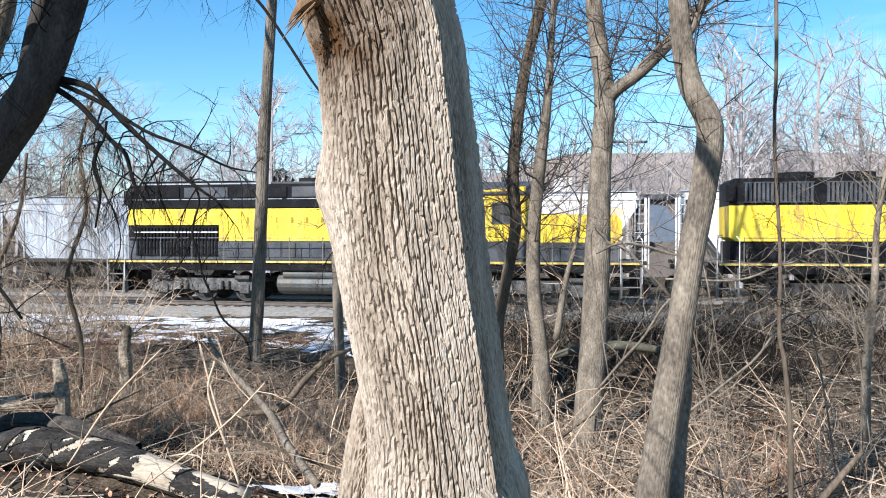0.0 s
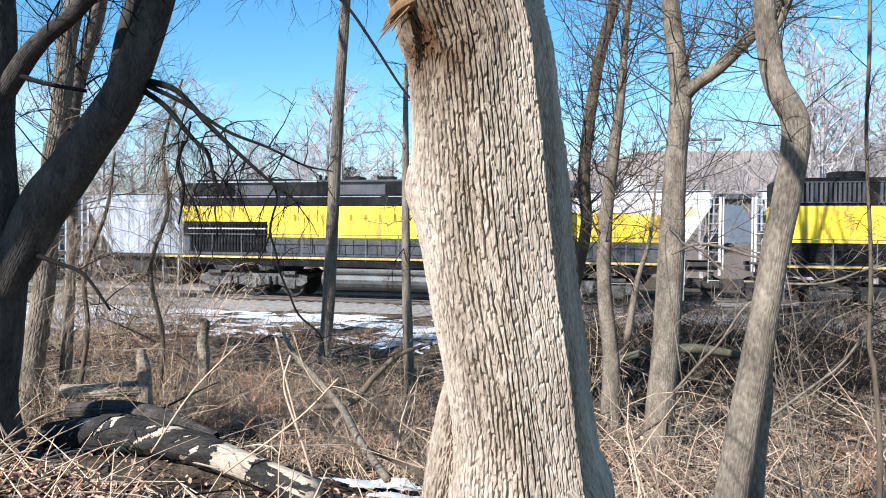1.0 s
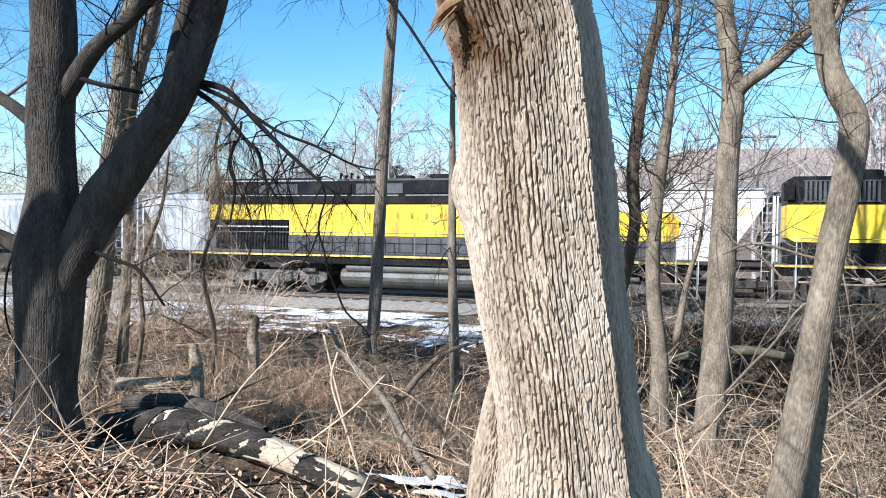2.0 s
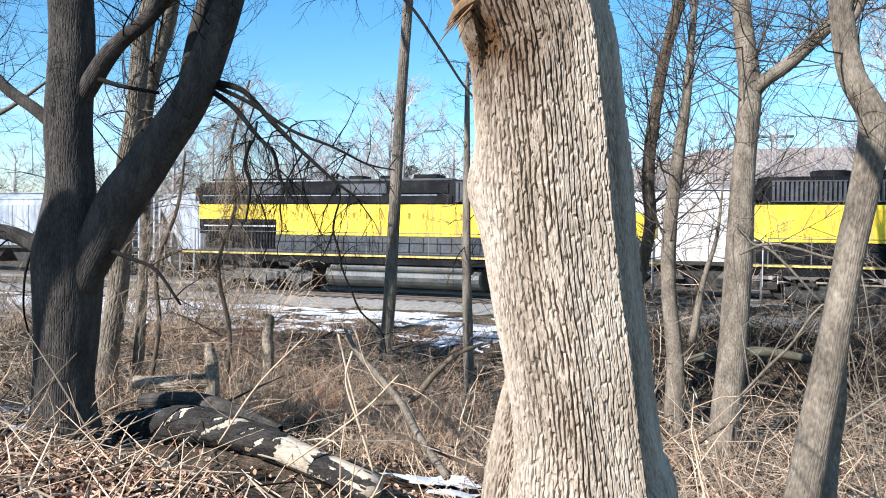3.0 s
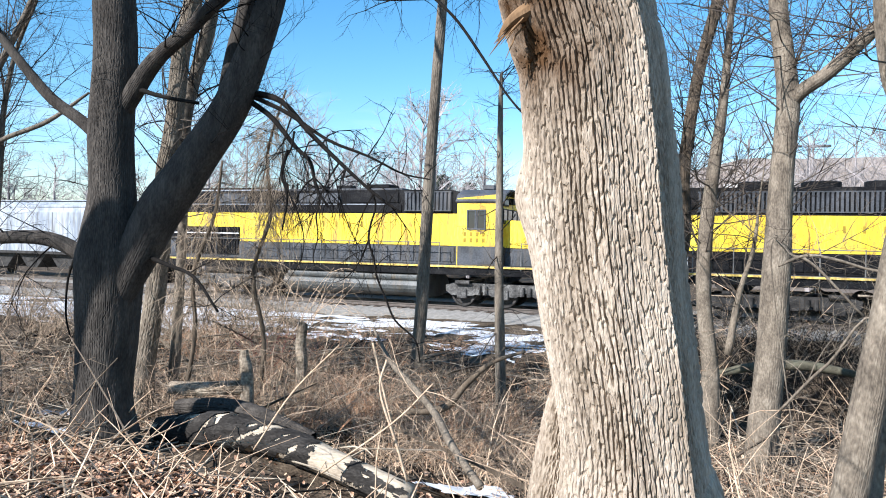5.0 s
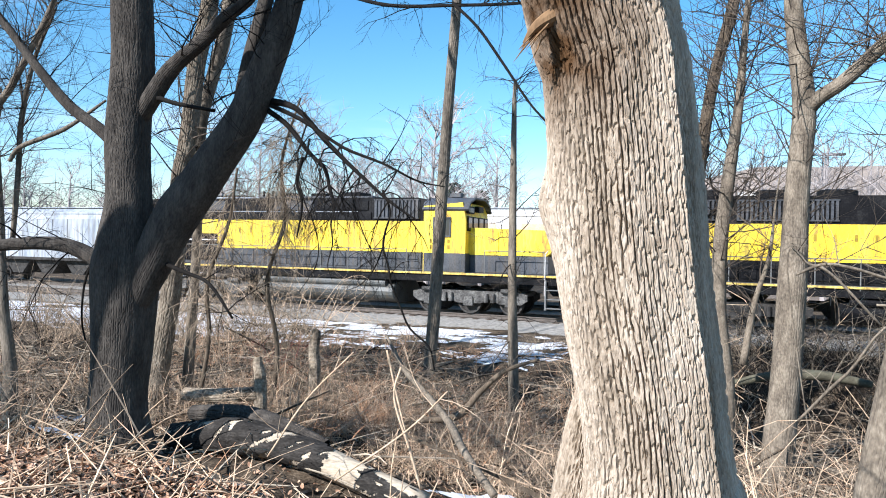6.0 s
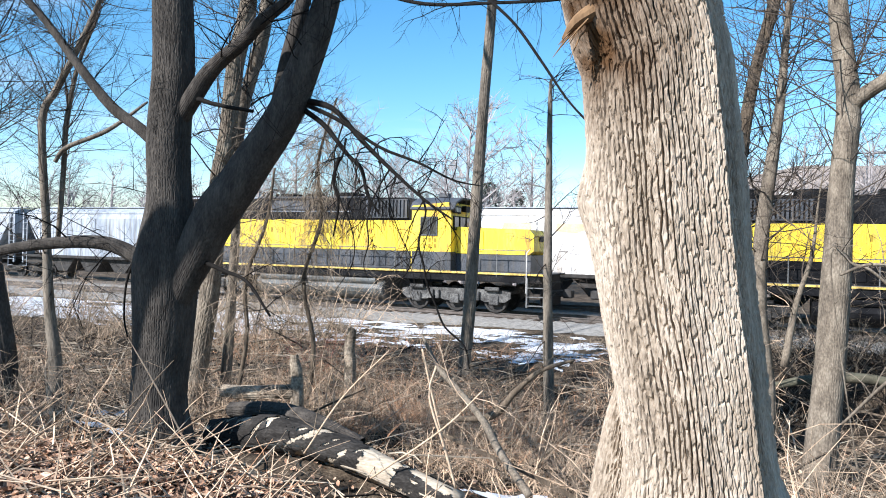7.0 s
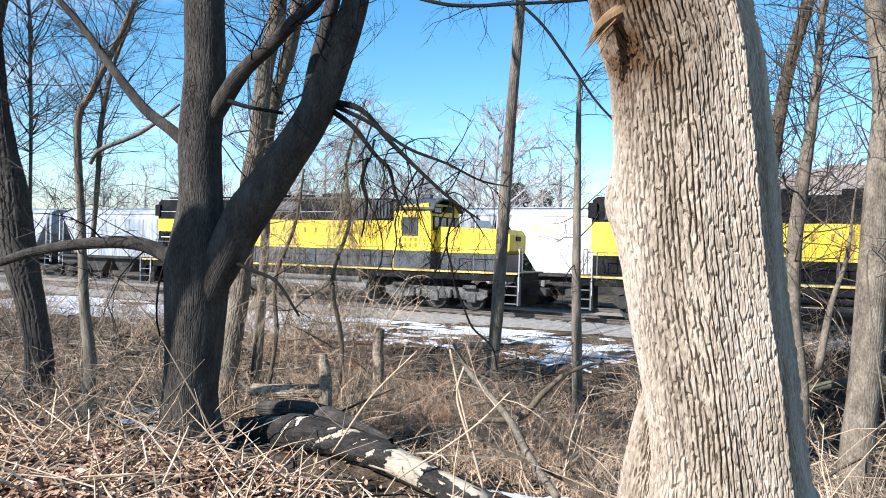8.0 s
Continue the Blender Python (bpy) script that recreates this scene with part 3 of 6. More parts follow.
    "bow2": [(3.67, 12.0, 0.7, 0.027), (3.03, 12.0, 1.29, 0.032), (2.72, 12.0, 1.45, 0.032), (2.4, 12.0, 1.38, 0.018)],
    "cane1": [(-4.2, 8.4, -0.96, 0.021), (-3.73, 8.4, -0.26, 0.021), (-3.16, 8.4, 0.35, 0.013)],
    "cane2": [(-2.58, 8.8, -0.72, 0.024), (-2.73, 8.8, -0.14, 0.024), (-2.83, 8.8, 0.37, 0.017)],
    "cane3": [(-3.3, 8.2, -1.15, 0.02), (-2.42, 8.2, -0.46, 0.019), (-1.97, 8.2, 0.02, 0.013)],
    "cane4": [(-2.53, 8.4, 0.21, 0.022), (-2.66, 8.4, -0.17, 0.025), (-2.44, 8.4, -0.75, 0.029), (-2.31, 8.4, -1.19, 0.025)],
    "dark1": [(3.22, 6.5, -0.76, 0.032), (3.47, 6.5, -0.46, 0.027), (3.64, 6.5, -0.26, 0.017)],
    "moss": [(2.47, 17.6, -1.16, 0.101), (3.36, 17.6, -1.04, 0.138), (4.3, 17.6, -0.94, 0.149), (5.21, 17.6, -1.02, 0.11)],
    "side1": [(2.96, 9.0, -0.44, 0.024), (3.7, 9.0, 0.11, 0.024), (4.38, 9.0, 0.65, 0.017)],
    "side2": [(1.67, 8.0, -0.09, 0.024), (2.15, 8.0, 0.39, 0.024), (2.6, 8.0, 0.85, 0.015)],
    "side3": [(3.13, 10.5, 1.05, 0.024), (4.08, 10.5, 0.97, 0.028), (4.87, 10.5, 1.21, 0.024), (5.66, 10.5, 1.13, 0.016)],
}


def trunk_mesh(name, line, mat, sides=14, rough=0.06, per=6, seed=0.0, lobes=True):
    """A tapered, uneven trunk along a line."""
    a = spline(line, per)
    th = np.linspace(0, 2 * np.pi, sides, endpoint=False)
    s = Soup()
    n = len(a)
    zz = np.cumsum(np.r_[0, np.linalg.norm(np.diff(a[:, :3], axis=0), axis=1)])
    side = None
    for i in range(n):
        d = Vector(a[min(i + 1, n - 1), :3] - a[max(i - 1, 0), :3]).normalized()
        side = d.orthogonal().normalized() if side is None else (side - d * side.dot(d)).normalized()
        up = d.cross(side)
        r = a[i, 3] * (1 + rough * 2 * (fbm(np.cos(th) * 1.6 + seed + 20, np.sin(th) * 1.6 + zz[i] * 1.3 + 20, 3) - 0.45)
                       + (rough * 0.8 * (fbm(th * sides / 6.3 * 0.8 + seed, np.full(sides, zz[i] * 3.0 + seed), 2) - 0.4)))
        for k in range(sides):
            s.v.append(Vector(a[i, :3]) + float(r[k]) * (math.cos(th[k]) * side + math.sin(th[k]) * up))
    for i in range(n - 1):
        for k in range(sides):
            p, q = i * sides + k, i * sides + (k + 1) % sides
            s.f.append((p, q, q + sides, p + sides))
    s.f.append(tuple(reversed(range(sides))))
    s.f.append(tuple((n - 1) * sides + k for k in range(sides)))
    return s


def sprout(s, rng, start, way, length, radius, depth, droop=0.0, kids=(3, 5), bend=0.5, sides=4):
    """A crooked twig with side twigs, added to a soup."""
    n = 4 if depth > 1 else 3 if depth else 2
    p, d = Vector(start), Vector(way).normalized()
    pts, rad = [p.copy()], [radius]
    for i in range(n):
        d = (d + Vector((rng.uniform(-1, 1), rng.uniform(-1, 1), rng.uniform(-1, 1) - droop)) * bend * 0.5).normalized()
        p = p + d * (length / n)
        pts.append(p.copy())
        rad.append(radius * (1 - 0.75 * (i + 1) / n))
    if depth:
        s.tube(pts, rad, sides if depth > 1 else 3, cap=False)
    else:                                                     # the finest tips are straight
        s.tube([pts[0], pts[-1]], [rad[0], rad[-1]], 3, cap=False)
    if depth > 0:
        for k in range(rng.randint(*kids)):
            t = rng.uniform(0.25, 1.0) * n
            i = min(int(t), n - 1)
            q = pts[i].lerp(pts[i + 1], t - i)
            dd = (pts[i + 1] - pts[i]).normalized()
            o = Vector((rng.uniform(-1, 1), rng.uniform(-1, 1), rng.uniform(-0.6, 1) - droop)).normalized()
            sprout(s, rng, q, dd * 0.7 + o * 0.9, length * rng.uniform(0.35, 0.65), radius * 0.5, depth - 1, droop, kids, bend, sides)


def twigs_on(line, rng, count, length, radius, depth=2, lo=0.3, droop=0.0, kids=(3, 5), upward=0.4):
    s = Soup()
    a = spline(line, 5)
    for k in range(count):
        i = int(rng.uniform(lo, 1.0) * (len(a) - 1))
        d = Vector((rng.uniform(-1, 1), rng.uniform(-1, 1), rng.uniform(-0.5, 1.0) + upward - droop))
        f = rng.uniform(0.5, 1.2)
        sprout(s, rng, a[i, :3], d, length * f, min(radius * f, a[i, 3] * 0.6), depth, droop, kids)
    return s


def furrowed(line, rows, cols, depth, cell, seed, crease=0.0, cut=0.12):
    """A trunk with deep interlacing bark ridges."""
    a = spline(line, 12)
    zz = np.cumsum(np.r_[0, np.linalg.norm(np.diff(a[:, :3], axis=0), axis=1)])
    t = np.linspace(0, zz[-1], rows)
    if crease:                                                # most rows at eye level
        t = np.interp(np.linspace(0, 1, rows), [0, 0.06, 0.94, 1], [0, 0.95, 3.15, zz[-1]])
    c = np.stack([np.interp(t, zz, a[:, k]) for k in range(4)], 1)
    q = np.linspace(0, 1, cols, endpoint=False)               # finer on the side that faces the path
    th = np.pi / 2 + 2 * np.pi * (q + 0.10 * np.sin(2 * np.pi * q))
    if crease:
        th = np.interp(q, [0, 0.06, 0.94, 1], [0.5 * np.pi, 1.5 * np.pi - 1.8, 1.5 * np.pi + 1.8, 2.5 * np.pi])
    TH, T = np.meshgrid(th, t)
    R = c[:, 3][:, None]
    mean = float(c[:, 3].mean())
    per = max(6, round(2 * np.pi * mean / cell))            # ridges round the trunk
    U = (TH - np.pi / 2) / (2 * np.pi) * per

    def wrap(fun):                                           # closes the pattern at the back
        k = np.clip((TH - np.pi / 2 - 5.6) / 0.68, 0, 1)
        return fun(U) * (1 - k) + fun(U - per) * k

    def ridges(u):
        w = u + 1.4 * (fbm(u * 0.30 + seed, T * 0.05 / cell + seed, 2) - 0.4) + 0.55 * (fbm(u * 0.9 + 50 + seed, T * 0.28 / cell, 2) - 0.4) + 0.22 * (vnoise(u * 2.1 + 9, T * 0.8 / cell) - 0.5)
        fork = vnoise(u * 0.45 + 7, T * 0.09 / cell + 30)      # where ridges split in two
        i = np.floor(w)
        c1 = np.abs(2 * (w - i) - 1)
        w2 = 2 * w + 0.5
        c2 = np.abs(2 * (w2 - np.floor(w2)) - 1) * np.clip((fork - 0.52) * 6, 0, 1)
        d = np.minimum((1 - c1) * 1.0, (1 - c2) * 0.5 + 0.06)
        plate = np.clip((d - 0.07) / 0.22, 0, 1) ** 0.7
        if crease:                                            # narrow furrows that break off and begin again
            e = np.floor(w + 0.5)
            run = np.clip((vnoise(e * 3.13 + 11, T / 0.075 + 1.7 * e) - 0.22) * 3.5, 0.08, 1)
            plate = 1 - run * (1 - np.clip((1 - c1 - 0.13) / 0.20, 0, 1) ** 0.7)
        ph = T / (5.5 * cell) + 7.31 * i % 5 + 0.7 * vnoise(w * 2.0, T * 0.25 / cell)
        notch = np.clip((0.13 - np.abs(ph - np.floor(ph) - 0.5)) / 0.08, 0, 1)
        tone = vnoise(i * 3.7 + 5, np.floor(ph) * 1.9 + 3)
        h = plate * (1 - cut * notch) * (0.86 + 0.18 * tone if crease else 0.72 + 0.4 * tone)
        return h + (0.10 if crease else 0.15) * vnoise(u * 5, T * 60 + seed) + 0.10 * vnoise(u * 12, T * 130)

    H = wrap(ridges)
    swell = wrap(lambda u: fbm(u * 0.12 + 5, T * 1.1 + seed, 3) - 0.45)
    g = TH - 1.5 * np.pi                                      # two flat faces meet in an upright edge
    side = np.where(g < 2.17, 0.819 / np.cos(np.clip(g, 0.7, 2.17) - 1.309) - 1, 0.256 * np.clip((np.pi - g) / 0.97, 0, 1) ** 1.5)
    fold = crease * np.where((g > 0) & (g < 0.70), 0.941 / np.cos(np.clip(g, 0, 0.7) - 0.35) - 1, np.where(g >= 0.70, side, 0))
    high = c[:, 2][:, None]
    if crease:                                                # collar and hollow of the torn limb
        top = high.max() - 1.12
        fold = fold + 0.34 * np.exp(-((TH - 3.95) / 0.42) ** 2 - ((high - top) / 0.13) ** 2) - 0.30 * np.exp(-((TH - 3.80) / 0.16) ** 2 - ((high - top - 0.10) / 0.05) ** 2)
        fold = fold + 0.16 * np.exp(-((TH - 3.25) / 0.45) ** 2 - ((high - top + 0.70) / 0.11) ** 2)
    RR = R * (1 + (0.045 if crease else 0.08) * swell + fold) + depth * (H - 0.86)
    d = np.gradient(c[:, :3], axis=0)
    d /= np.linalg.norm(d, axis=1)[:, None]
    e1 = np.cross(np.array([0.0, 1.0, 0.0]), d)
    e1 /= np.linalg.norm(e1, axis=1)[:, None]
    e2 = np.cross(d, e1)
    V = c[:, None, :3] + RR[..., None] * (np.cos(TH)[..., None] * e1[:, None] + np.sin(TH)[..., None] * e2[:, None])
    i = np.arange(rows * cols).reshape(rows, cols)
    j = np.roll(i, -1, 1)
    F = np.stack([i[:-1].ravel(), j[:-1].ravel(), j[1:].ravel(), i[1:].ravel()], 1)
    s = Soup()
    s.v, s.f = V.reshape(-1, 3).tolist(), F.tolist()
    return s


def crown_limbs(tip, rng, rise, spread, count):
    """Limbs that carry a tree on from the tip of a stem."""
    x, y, z, r = tip
    out = []
    for k in range(count):
        a = 2 * math.pi * (k + rng.uniform(-0.3, 0.3)) / count
        h, w = rise * rng.uniform(0.7, 1.1), spread * rng.uniform(0.5, 1.0)
        out.append([(x + w * f ** 1.3 * math.cos(a) + rng.uniform(-0.2, 0.2) * f, y + w * f ** 1.3 * math.sin(a) + rng.uniform(-0.2, 0.2) * f, z - 0.05 + h * f, r * (0.8 - 0.72 * f)) for f in (0, 0.2, 0.45, 0.72, 1.0)])
    return out


def tree(label, lines, mat, twigs=(), twig_mat=None, sides=14, rough=0.09, bark=None):
    """A tree at its foot: a trunk, its limbs, and twigs as one crown mesh."""
    x, y = lines[0][0][0], lines[0][0][1]
    root = new("tree")
    base = Vector((x, y, min(lines[0][0][2], gz(x, y))))
    root.location = base
    tagged(root, label, "tree")
    first = list(lines[0])
    g = gz(x, y)
    if first[0][2] > g - 0.1:
        first.insert(0, (x, y, g - 0.15, first[0][3] * 1.25))
    for i, ln in enumerate([first] + list(lines[1:])):
        ln = [(p[0] - base.x, p[1] - base.y, p[2] - base.z, p[3]) for p in ln]
        if bark and ln[0][3] > 0.09:
            rows, cols, depth, cell = bark if i == 0 else (bark[0] // 2, bark[1] // 2, bark[2] * 0.7, bark[3])
            part("trunk" if i == 0 else "limb", furrowed(ln, rows, cols, depth, cell, 2.0 + i), mat, root)
            continue
        # thin limbs take the near-black colour in place of the shade on them
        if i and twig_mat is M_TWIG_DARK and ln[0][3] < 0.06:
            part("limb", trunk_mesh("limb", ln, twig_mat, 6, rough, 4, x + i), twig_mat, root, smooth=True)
            continue
        part("trunk" if i == 0 else "limb", trunk_mesh("trunk", ln, mat, sides if i == 0 else max(8, sides - 4), rough, seed=x * 3 + i), mat, root, smooth=True)
    if twigs:
        rng = random.Random(int(abs(x) * 100) + 7)
        s = Soup()
        for ln, count, length, radius, depth, lo, droop in twigs:
            q = twigs_on([(p[0] - base.x, p[1] - base.y, p[2] - base.z, p[3]) for p in ln], rng, count, length, radius, depth, lo, droop)
            k = len(s.v)
            s.v += q.v
            s.f += [tuple(i + k for i in f) for f in q.f]
        part("crown", s, M_BRANCH if twig_mat is None else twig_mat, root)
    return root


L = LINES
rng = random.Random(31)
CROWNS = {k: crown_limbs(LINES[k][-1], rng, h, w, n) for k, h, w, n in (("LT", 8.5, 4.0, 5), ("LTr", 8.0, 4.0, 4), ("TA", 7.0, 3.0, 4), ("FL", 8.0, 3.5, 5), ("R3", 6.0, 2.5, 4), ("R1", 6.0, 2.2, 4), ("R2", 5.0, 2.0, 3))}
HANG = ("h1", "h2", "h3", "h4", "h5")      # long dead twigs that hang from the maple's drooping limbs


def big_tree():
    root = tagged(new("tree"), "thick pale tree with deeply furrowed bark and broken limb stub", "tree")
    b = Vector((-0.08, 2.45, gz(-0.08, 2.45)))
    root.location = b
    sh = lambda ln: [(p[0] - b.x, p[1] - b.y, p[2] - b.z, p[3]) for p in ln]
    low = [(-0.06, 2.45, b.z - 0.15, 0.40), (-0.07, 2.45, 0.2, 0.345)]
    part("trunk", furrowed(sh(low + L["big"] + [(-0.3, 2.5, 3.6, 0.19)]), 620, 600, 0.0235, 0.0165, 3, 1.0, 0.30), M_BIG, root)
    part("second_stem", furrowed(sh([(-0.33, 2.62, b.z - 0.15, 0.15), (-0.30, 2.64, 0.25, 0.13)] + L["big2"]), 240, 110, 0.012, 0.018, 8, 0.0, 0.4), M_BIG, root, "slimmer stem fused to the foot of the trunk")
    top = [(-0.30, 2.5, 3.58, 0.19), (-0.36, 2.52, 4.6, 0.17), (-0.30, 2.6, 6.0, 0.13), (-0.42, 2.6, 7.6, 0.08), (-0.35, 2.7, 9.2, 0.03)]
    part("upper_trunk", trunk_mesh("upper_trunk", sh(top), M_BIG, 16, 0.08), M_BIG, root, smooth=True)
    for k, q in enumerate((((-0.33, 2.52, 4.2, 0.09), (0.3, 2.9, 5.2, 0.06), (1.1, 3.2, 6.4, 0.03)), ((-0.32, 2.55, 5.0, 0.08), (-1.0, 2.4, 6.0, 0.05), (-1.8, 2.2, 7.2, 0.02)), ((-0.3, 2.6, 5.8, 0.07), (-0.1, 1.8, 6.8, 0.05), (0.2, 1.0, 8.0, 0.02)))):
        part("limb", trunk_mesh("limb", sh(q), M_BIG, 8, 0.1, seed=k), M_BIG, root, smooth=True)
    # stub of a torn limb
    stub = [(-0.26, 2.36, 2.36, 0.11), (-0.34, 2.30, 2.46, 0.09), (-0.40, 2.25, 2.56, 0.08), (-0.45, 2.22, 2.68, 0.07), (-0.50, 2.18, 2.86, 0.06)]
    part("limb_stub", furrowed(sh(stub), 90, 90, 0.010, 0.03, 11), M_BIG, root, "stub of a torn limb")
    s = Soup()
    rng = random.Random(4)
    q = trunk_mesh("torn_wood", sh([(-0.33, 2.29, 2.35, 0.03), (-0.38, 2.235, 2.305, 0.022), (-0.415, 2.20, 2.27, 0.013), (-0.445, 2.19, 2.225, 0.003)]), M_SPLIT, 12, 0.6, 5, seed=4)
    part("torn_wood", q, M_SPLIT, root, "brown torn wood of the limb")
    for k in range(8):
        x, y, z = -0.385 + rng.uniform(-0.03, 0.02), 2.22 + rng.uniform(-0.03, 0.04), 2.28 + rng.uniform(-0.04, 0.03)
        q = sh([(x, y, z, 0), (x - 0.03, y - 0.01, z - 0.035, 0), (x - 0.05 - rng.uniform(0, 0.03), y - 0.01, z - 0.06 - rng.uniform(0, 0.05), 0)])
        s.tube([p[:3] for p in q], [r * rng.uniform(0.5, 1.2) for r in (0.0034, 0.003, 0.0008)], 4)
    part("splinter", s, M_SPLIT, root, "orange brown torn wood splinters")
    for k in ("ov1", "ov2"):
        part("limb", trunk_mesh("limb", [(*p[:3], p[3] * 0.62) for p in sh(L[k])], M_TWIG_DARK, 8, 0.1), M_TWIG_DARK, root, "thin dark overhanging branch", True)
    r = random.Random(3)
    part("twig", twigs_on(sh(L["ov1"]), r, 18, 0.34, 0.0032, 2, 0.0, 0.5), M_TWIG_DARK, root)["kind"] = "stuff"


big_tree()
tree("large dark grey maple tree forking low into two stems", [L["LT"], L["LTr"], L["LTr2"], L["LTb1"], L["LTb2"], L["LTb3"]] + [L[k] for k in ("d1", "d2", "d3", "d4", "d5", "d6", "d7") + HANG] + CROWNS["LT"] + CROWNS["LTr"], M_DARK,
     [(L["LTb1"], 14, 1.5, 0.013, 2, 0.4, 0.0), (L["LTb2"], 20, 1.4, 0.008, 2, 0.2, 0.0), (L["LTb3"], 18, 1.1, 0.012, 2, 0.2, 0.5),
      (L["d1"], 20, 0.8, 0.012, 2, 0.3, 0.8), (L["d2"], 14, 0.7, 0.011, 2, 0.3, 0.9), (L["d3"], 14, 0.7, 0.011, 2, 0.3, 0.5), (L["d6"], 7, 0.7, 0.01, 2, 0.3, 0.3),
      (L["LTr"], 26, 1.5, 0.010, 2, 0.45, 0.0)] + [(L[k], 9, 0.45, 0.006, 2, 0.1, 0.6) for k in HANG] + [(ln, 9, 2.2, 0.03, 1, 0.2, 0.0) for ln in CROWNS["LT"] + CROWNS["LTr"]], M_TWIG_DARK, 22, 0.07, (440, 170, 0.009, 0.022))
tree("slim straight grey tree trunk standing behind the gully", [L["pole"]], M_GREY, [(L["pole"], 10, 1.5, 0.02, 2, 0.72, 0.0)], bark=(260, 40, 0.012, 0.05))
tree("thin dead tree trunk wrapped in vine", [L["pole2"]], M_GREY, [(L["pole2"], 34, 1.1, 0.014, 2, 0.2, 0.2)])
tree("pale tree trunk behind the forked maple", [L["TA"]] + CROWNS["TA"], M_TAN, [(L["TA"], 60, 2.0, 0.015, 2, 0.3, 0.0)] + [(ln, 8, 1.8, 0.02, 1, 0.2, 0.0) for ln in CROWNS["TA"]], bark=(260, 44, 0.014, 0.05))
tree("grey shaggy trunk leaning beside a pale one", [[(-8.5, 13.6, -1.6, 0.12)] + L["TB"]], M_GREY, [(L["TB"], 36, 1.6, 0.02, 2, 0.2, 0.0)])
tree("leaning tree with dark ridged bark", [[(*q[:3], q[3] * 0.8) for q in L["R1"]]] + CROWNS["R1"], M_BROWN, [(L["R1"], 70, 2.0, 0.017, 2, 0.3, 0.0)], bark=(260, 44, 0.016, 0.05))
tree("young tree with spreading upright twigs", [L["R2"], L["R2b"]] + CROWNS["R2"], M_TAN, [(L["R2"], 80, 2.1, 0.017, 2, 0.35, 0.0), (L["R2b"], 16, 1.2, 0.016, 2, 0.2, 0.0)])
tree("grey brown tree with a forked upper trunk", [L["R3"], L["R3b"]] + CROWNS["R3"], M_TAN, [(L["R3"], 55, 2.0, 0.016, 2, 0.45, 0.0), (L["R3b"], 45, 1.7, 0.016, 2, 0.2, 0.0)], bark=(340, 64, 0.008, 0.04))
tree("crooked tan tree with a kinked trunk", [L["R4"], L["R4b"], L["R4c"]], M_TAN, [(L["R4"], 16, 0.9, 0.010, 2, 0.55, 0.0), (L["R4c"], 12, 0.8, 0.009, 2, 0.1, 0.0)], bark=(400, 84, 0.005, 0.022))
tree("slender pale sapling with spreading branches", [L["R5"]], M_TAN, [(L["R5"], 70, 1.8, 0.011, 2, 0.1, 0.0)], M_TAN)
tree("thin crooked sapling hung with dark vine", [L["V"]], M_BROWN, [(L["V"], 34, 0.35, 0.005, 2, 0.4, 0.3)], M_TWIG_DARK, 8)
tree("dark rugged tree trunk", [L["FL"]] + CROWNS["FL"], M_DARK, [(L["FL"], 40, 1.6, 0.009, 2, 0.3, 0.0)] + [(ln, 8, 2.0, 0.025, 1, 0.2, 0.0) for ln in CROWNS["FL"]], M_TWIG_DARK, bark=(200, 50, 0.03, 0.08))
tree("slender twin stemmed sapling", [L["SA"], L["SA2"], L["d8"]], M_GREY, [(L["SA"], 75, 1.5, 0.011, 2, 0.25, 0.0), (L["SA2"], 50, 1.3, 0.010, 2, 0.2, 0.0)])
tree("thin upright leafless sapling", [[(-12.8, 12, -1.2, 0.04)] + L["SB"]], M_GREY, [(L["SB"], 70, 1.8, 0.014, 2, 0.1, 0.0)])

# ---------------------------------------------------------------- backdrop: bare woods, hill
def bare_tree(seed, height, mat):
    rng = random.Random(seed)
    root = new("tree")
    trunk, crown = Soup(), Soup()
    top = Vector((rng.uniform(-0.5, 0.5), rng.uniform(-0.5, 0.5), height * 0.8))
    pts = [Vector((0, 0, -0.3)), top * 0.3 + Vector((rng.uniform(-.2, .2), 0, 0)), top * 0.65, top]
    trunk.tube(pts, [height * 0.018, height * 0.014, height * 0.009, height * 0.003], 6)
    for k in range(23):
        t = rng.uniform(0.15, 1.0)
        q = top * t
        a = rng.uniform(0, 6.28)
        sprout(crown, rng, q, (math.cos(a), math.sin(a), rng.uniform(0.6, 1.6)), height * rng.uniform(0.22, 0.38) * (1.15 - 0.5 * t), height * 0.0042, 2, 0.0, (4, 6), 0.4, 3)
    part("trunk", trunk, mat, root)
    part("crown", crown, mat, root)
    return tagged(root, "distant bare grey deciduous tree beyond the railway", "tree", "woods beyond the railway")


woods = [bare_tree(40 + i, h, M_FAR) for i, h in enumerate((10.0, 12.5, 9.0, 14.0))]
rng = random.Random(77)
for i in range(112):
    x = -80 + i * 1.5 + rng.uniform(-1, 1)
    y = 44 + rng.uniform(0, 30) + 0.10 * abs(x)
    k = rng.choice((0, 1, 2, 3))
    m = pose(x, y, -1.4, 0, 0, rng.uniform(0, 360))
    if i < 4:
        woods[i].matrix_world = m
    else:
        copy_thing(woods[k], m)

for i in range(14):                                           # taller trees to the east
    copy_thing(woods[(1, 3)[i % 2]], pose(17 + i * 2.3, 43 + (i * 7) % 15, -1.4, 0, 0, 47 * i) ).scale = (1.25, 1.25, 1.3)


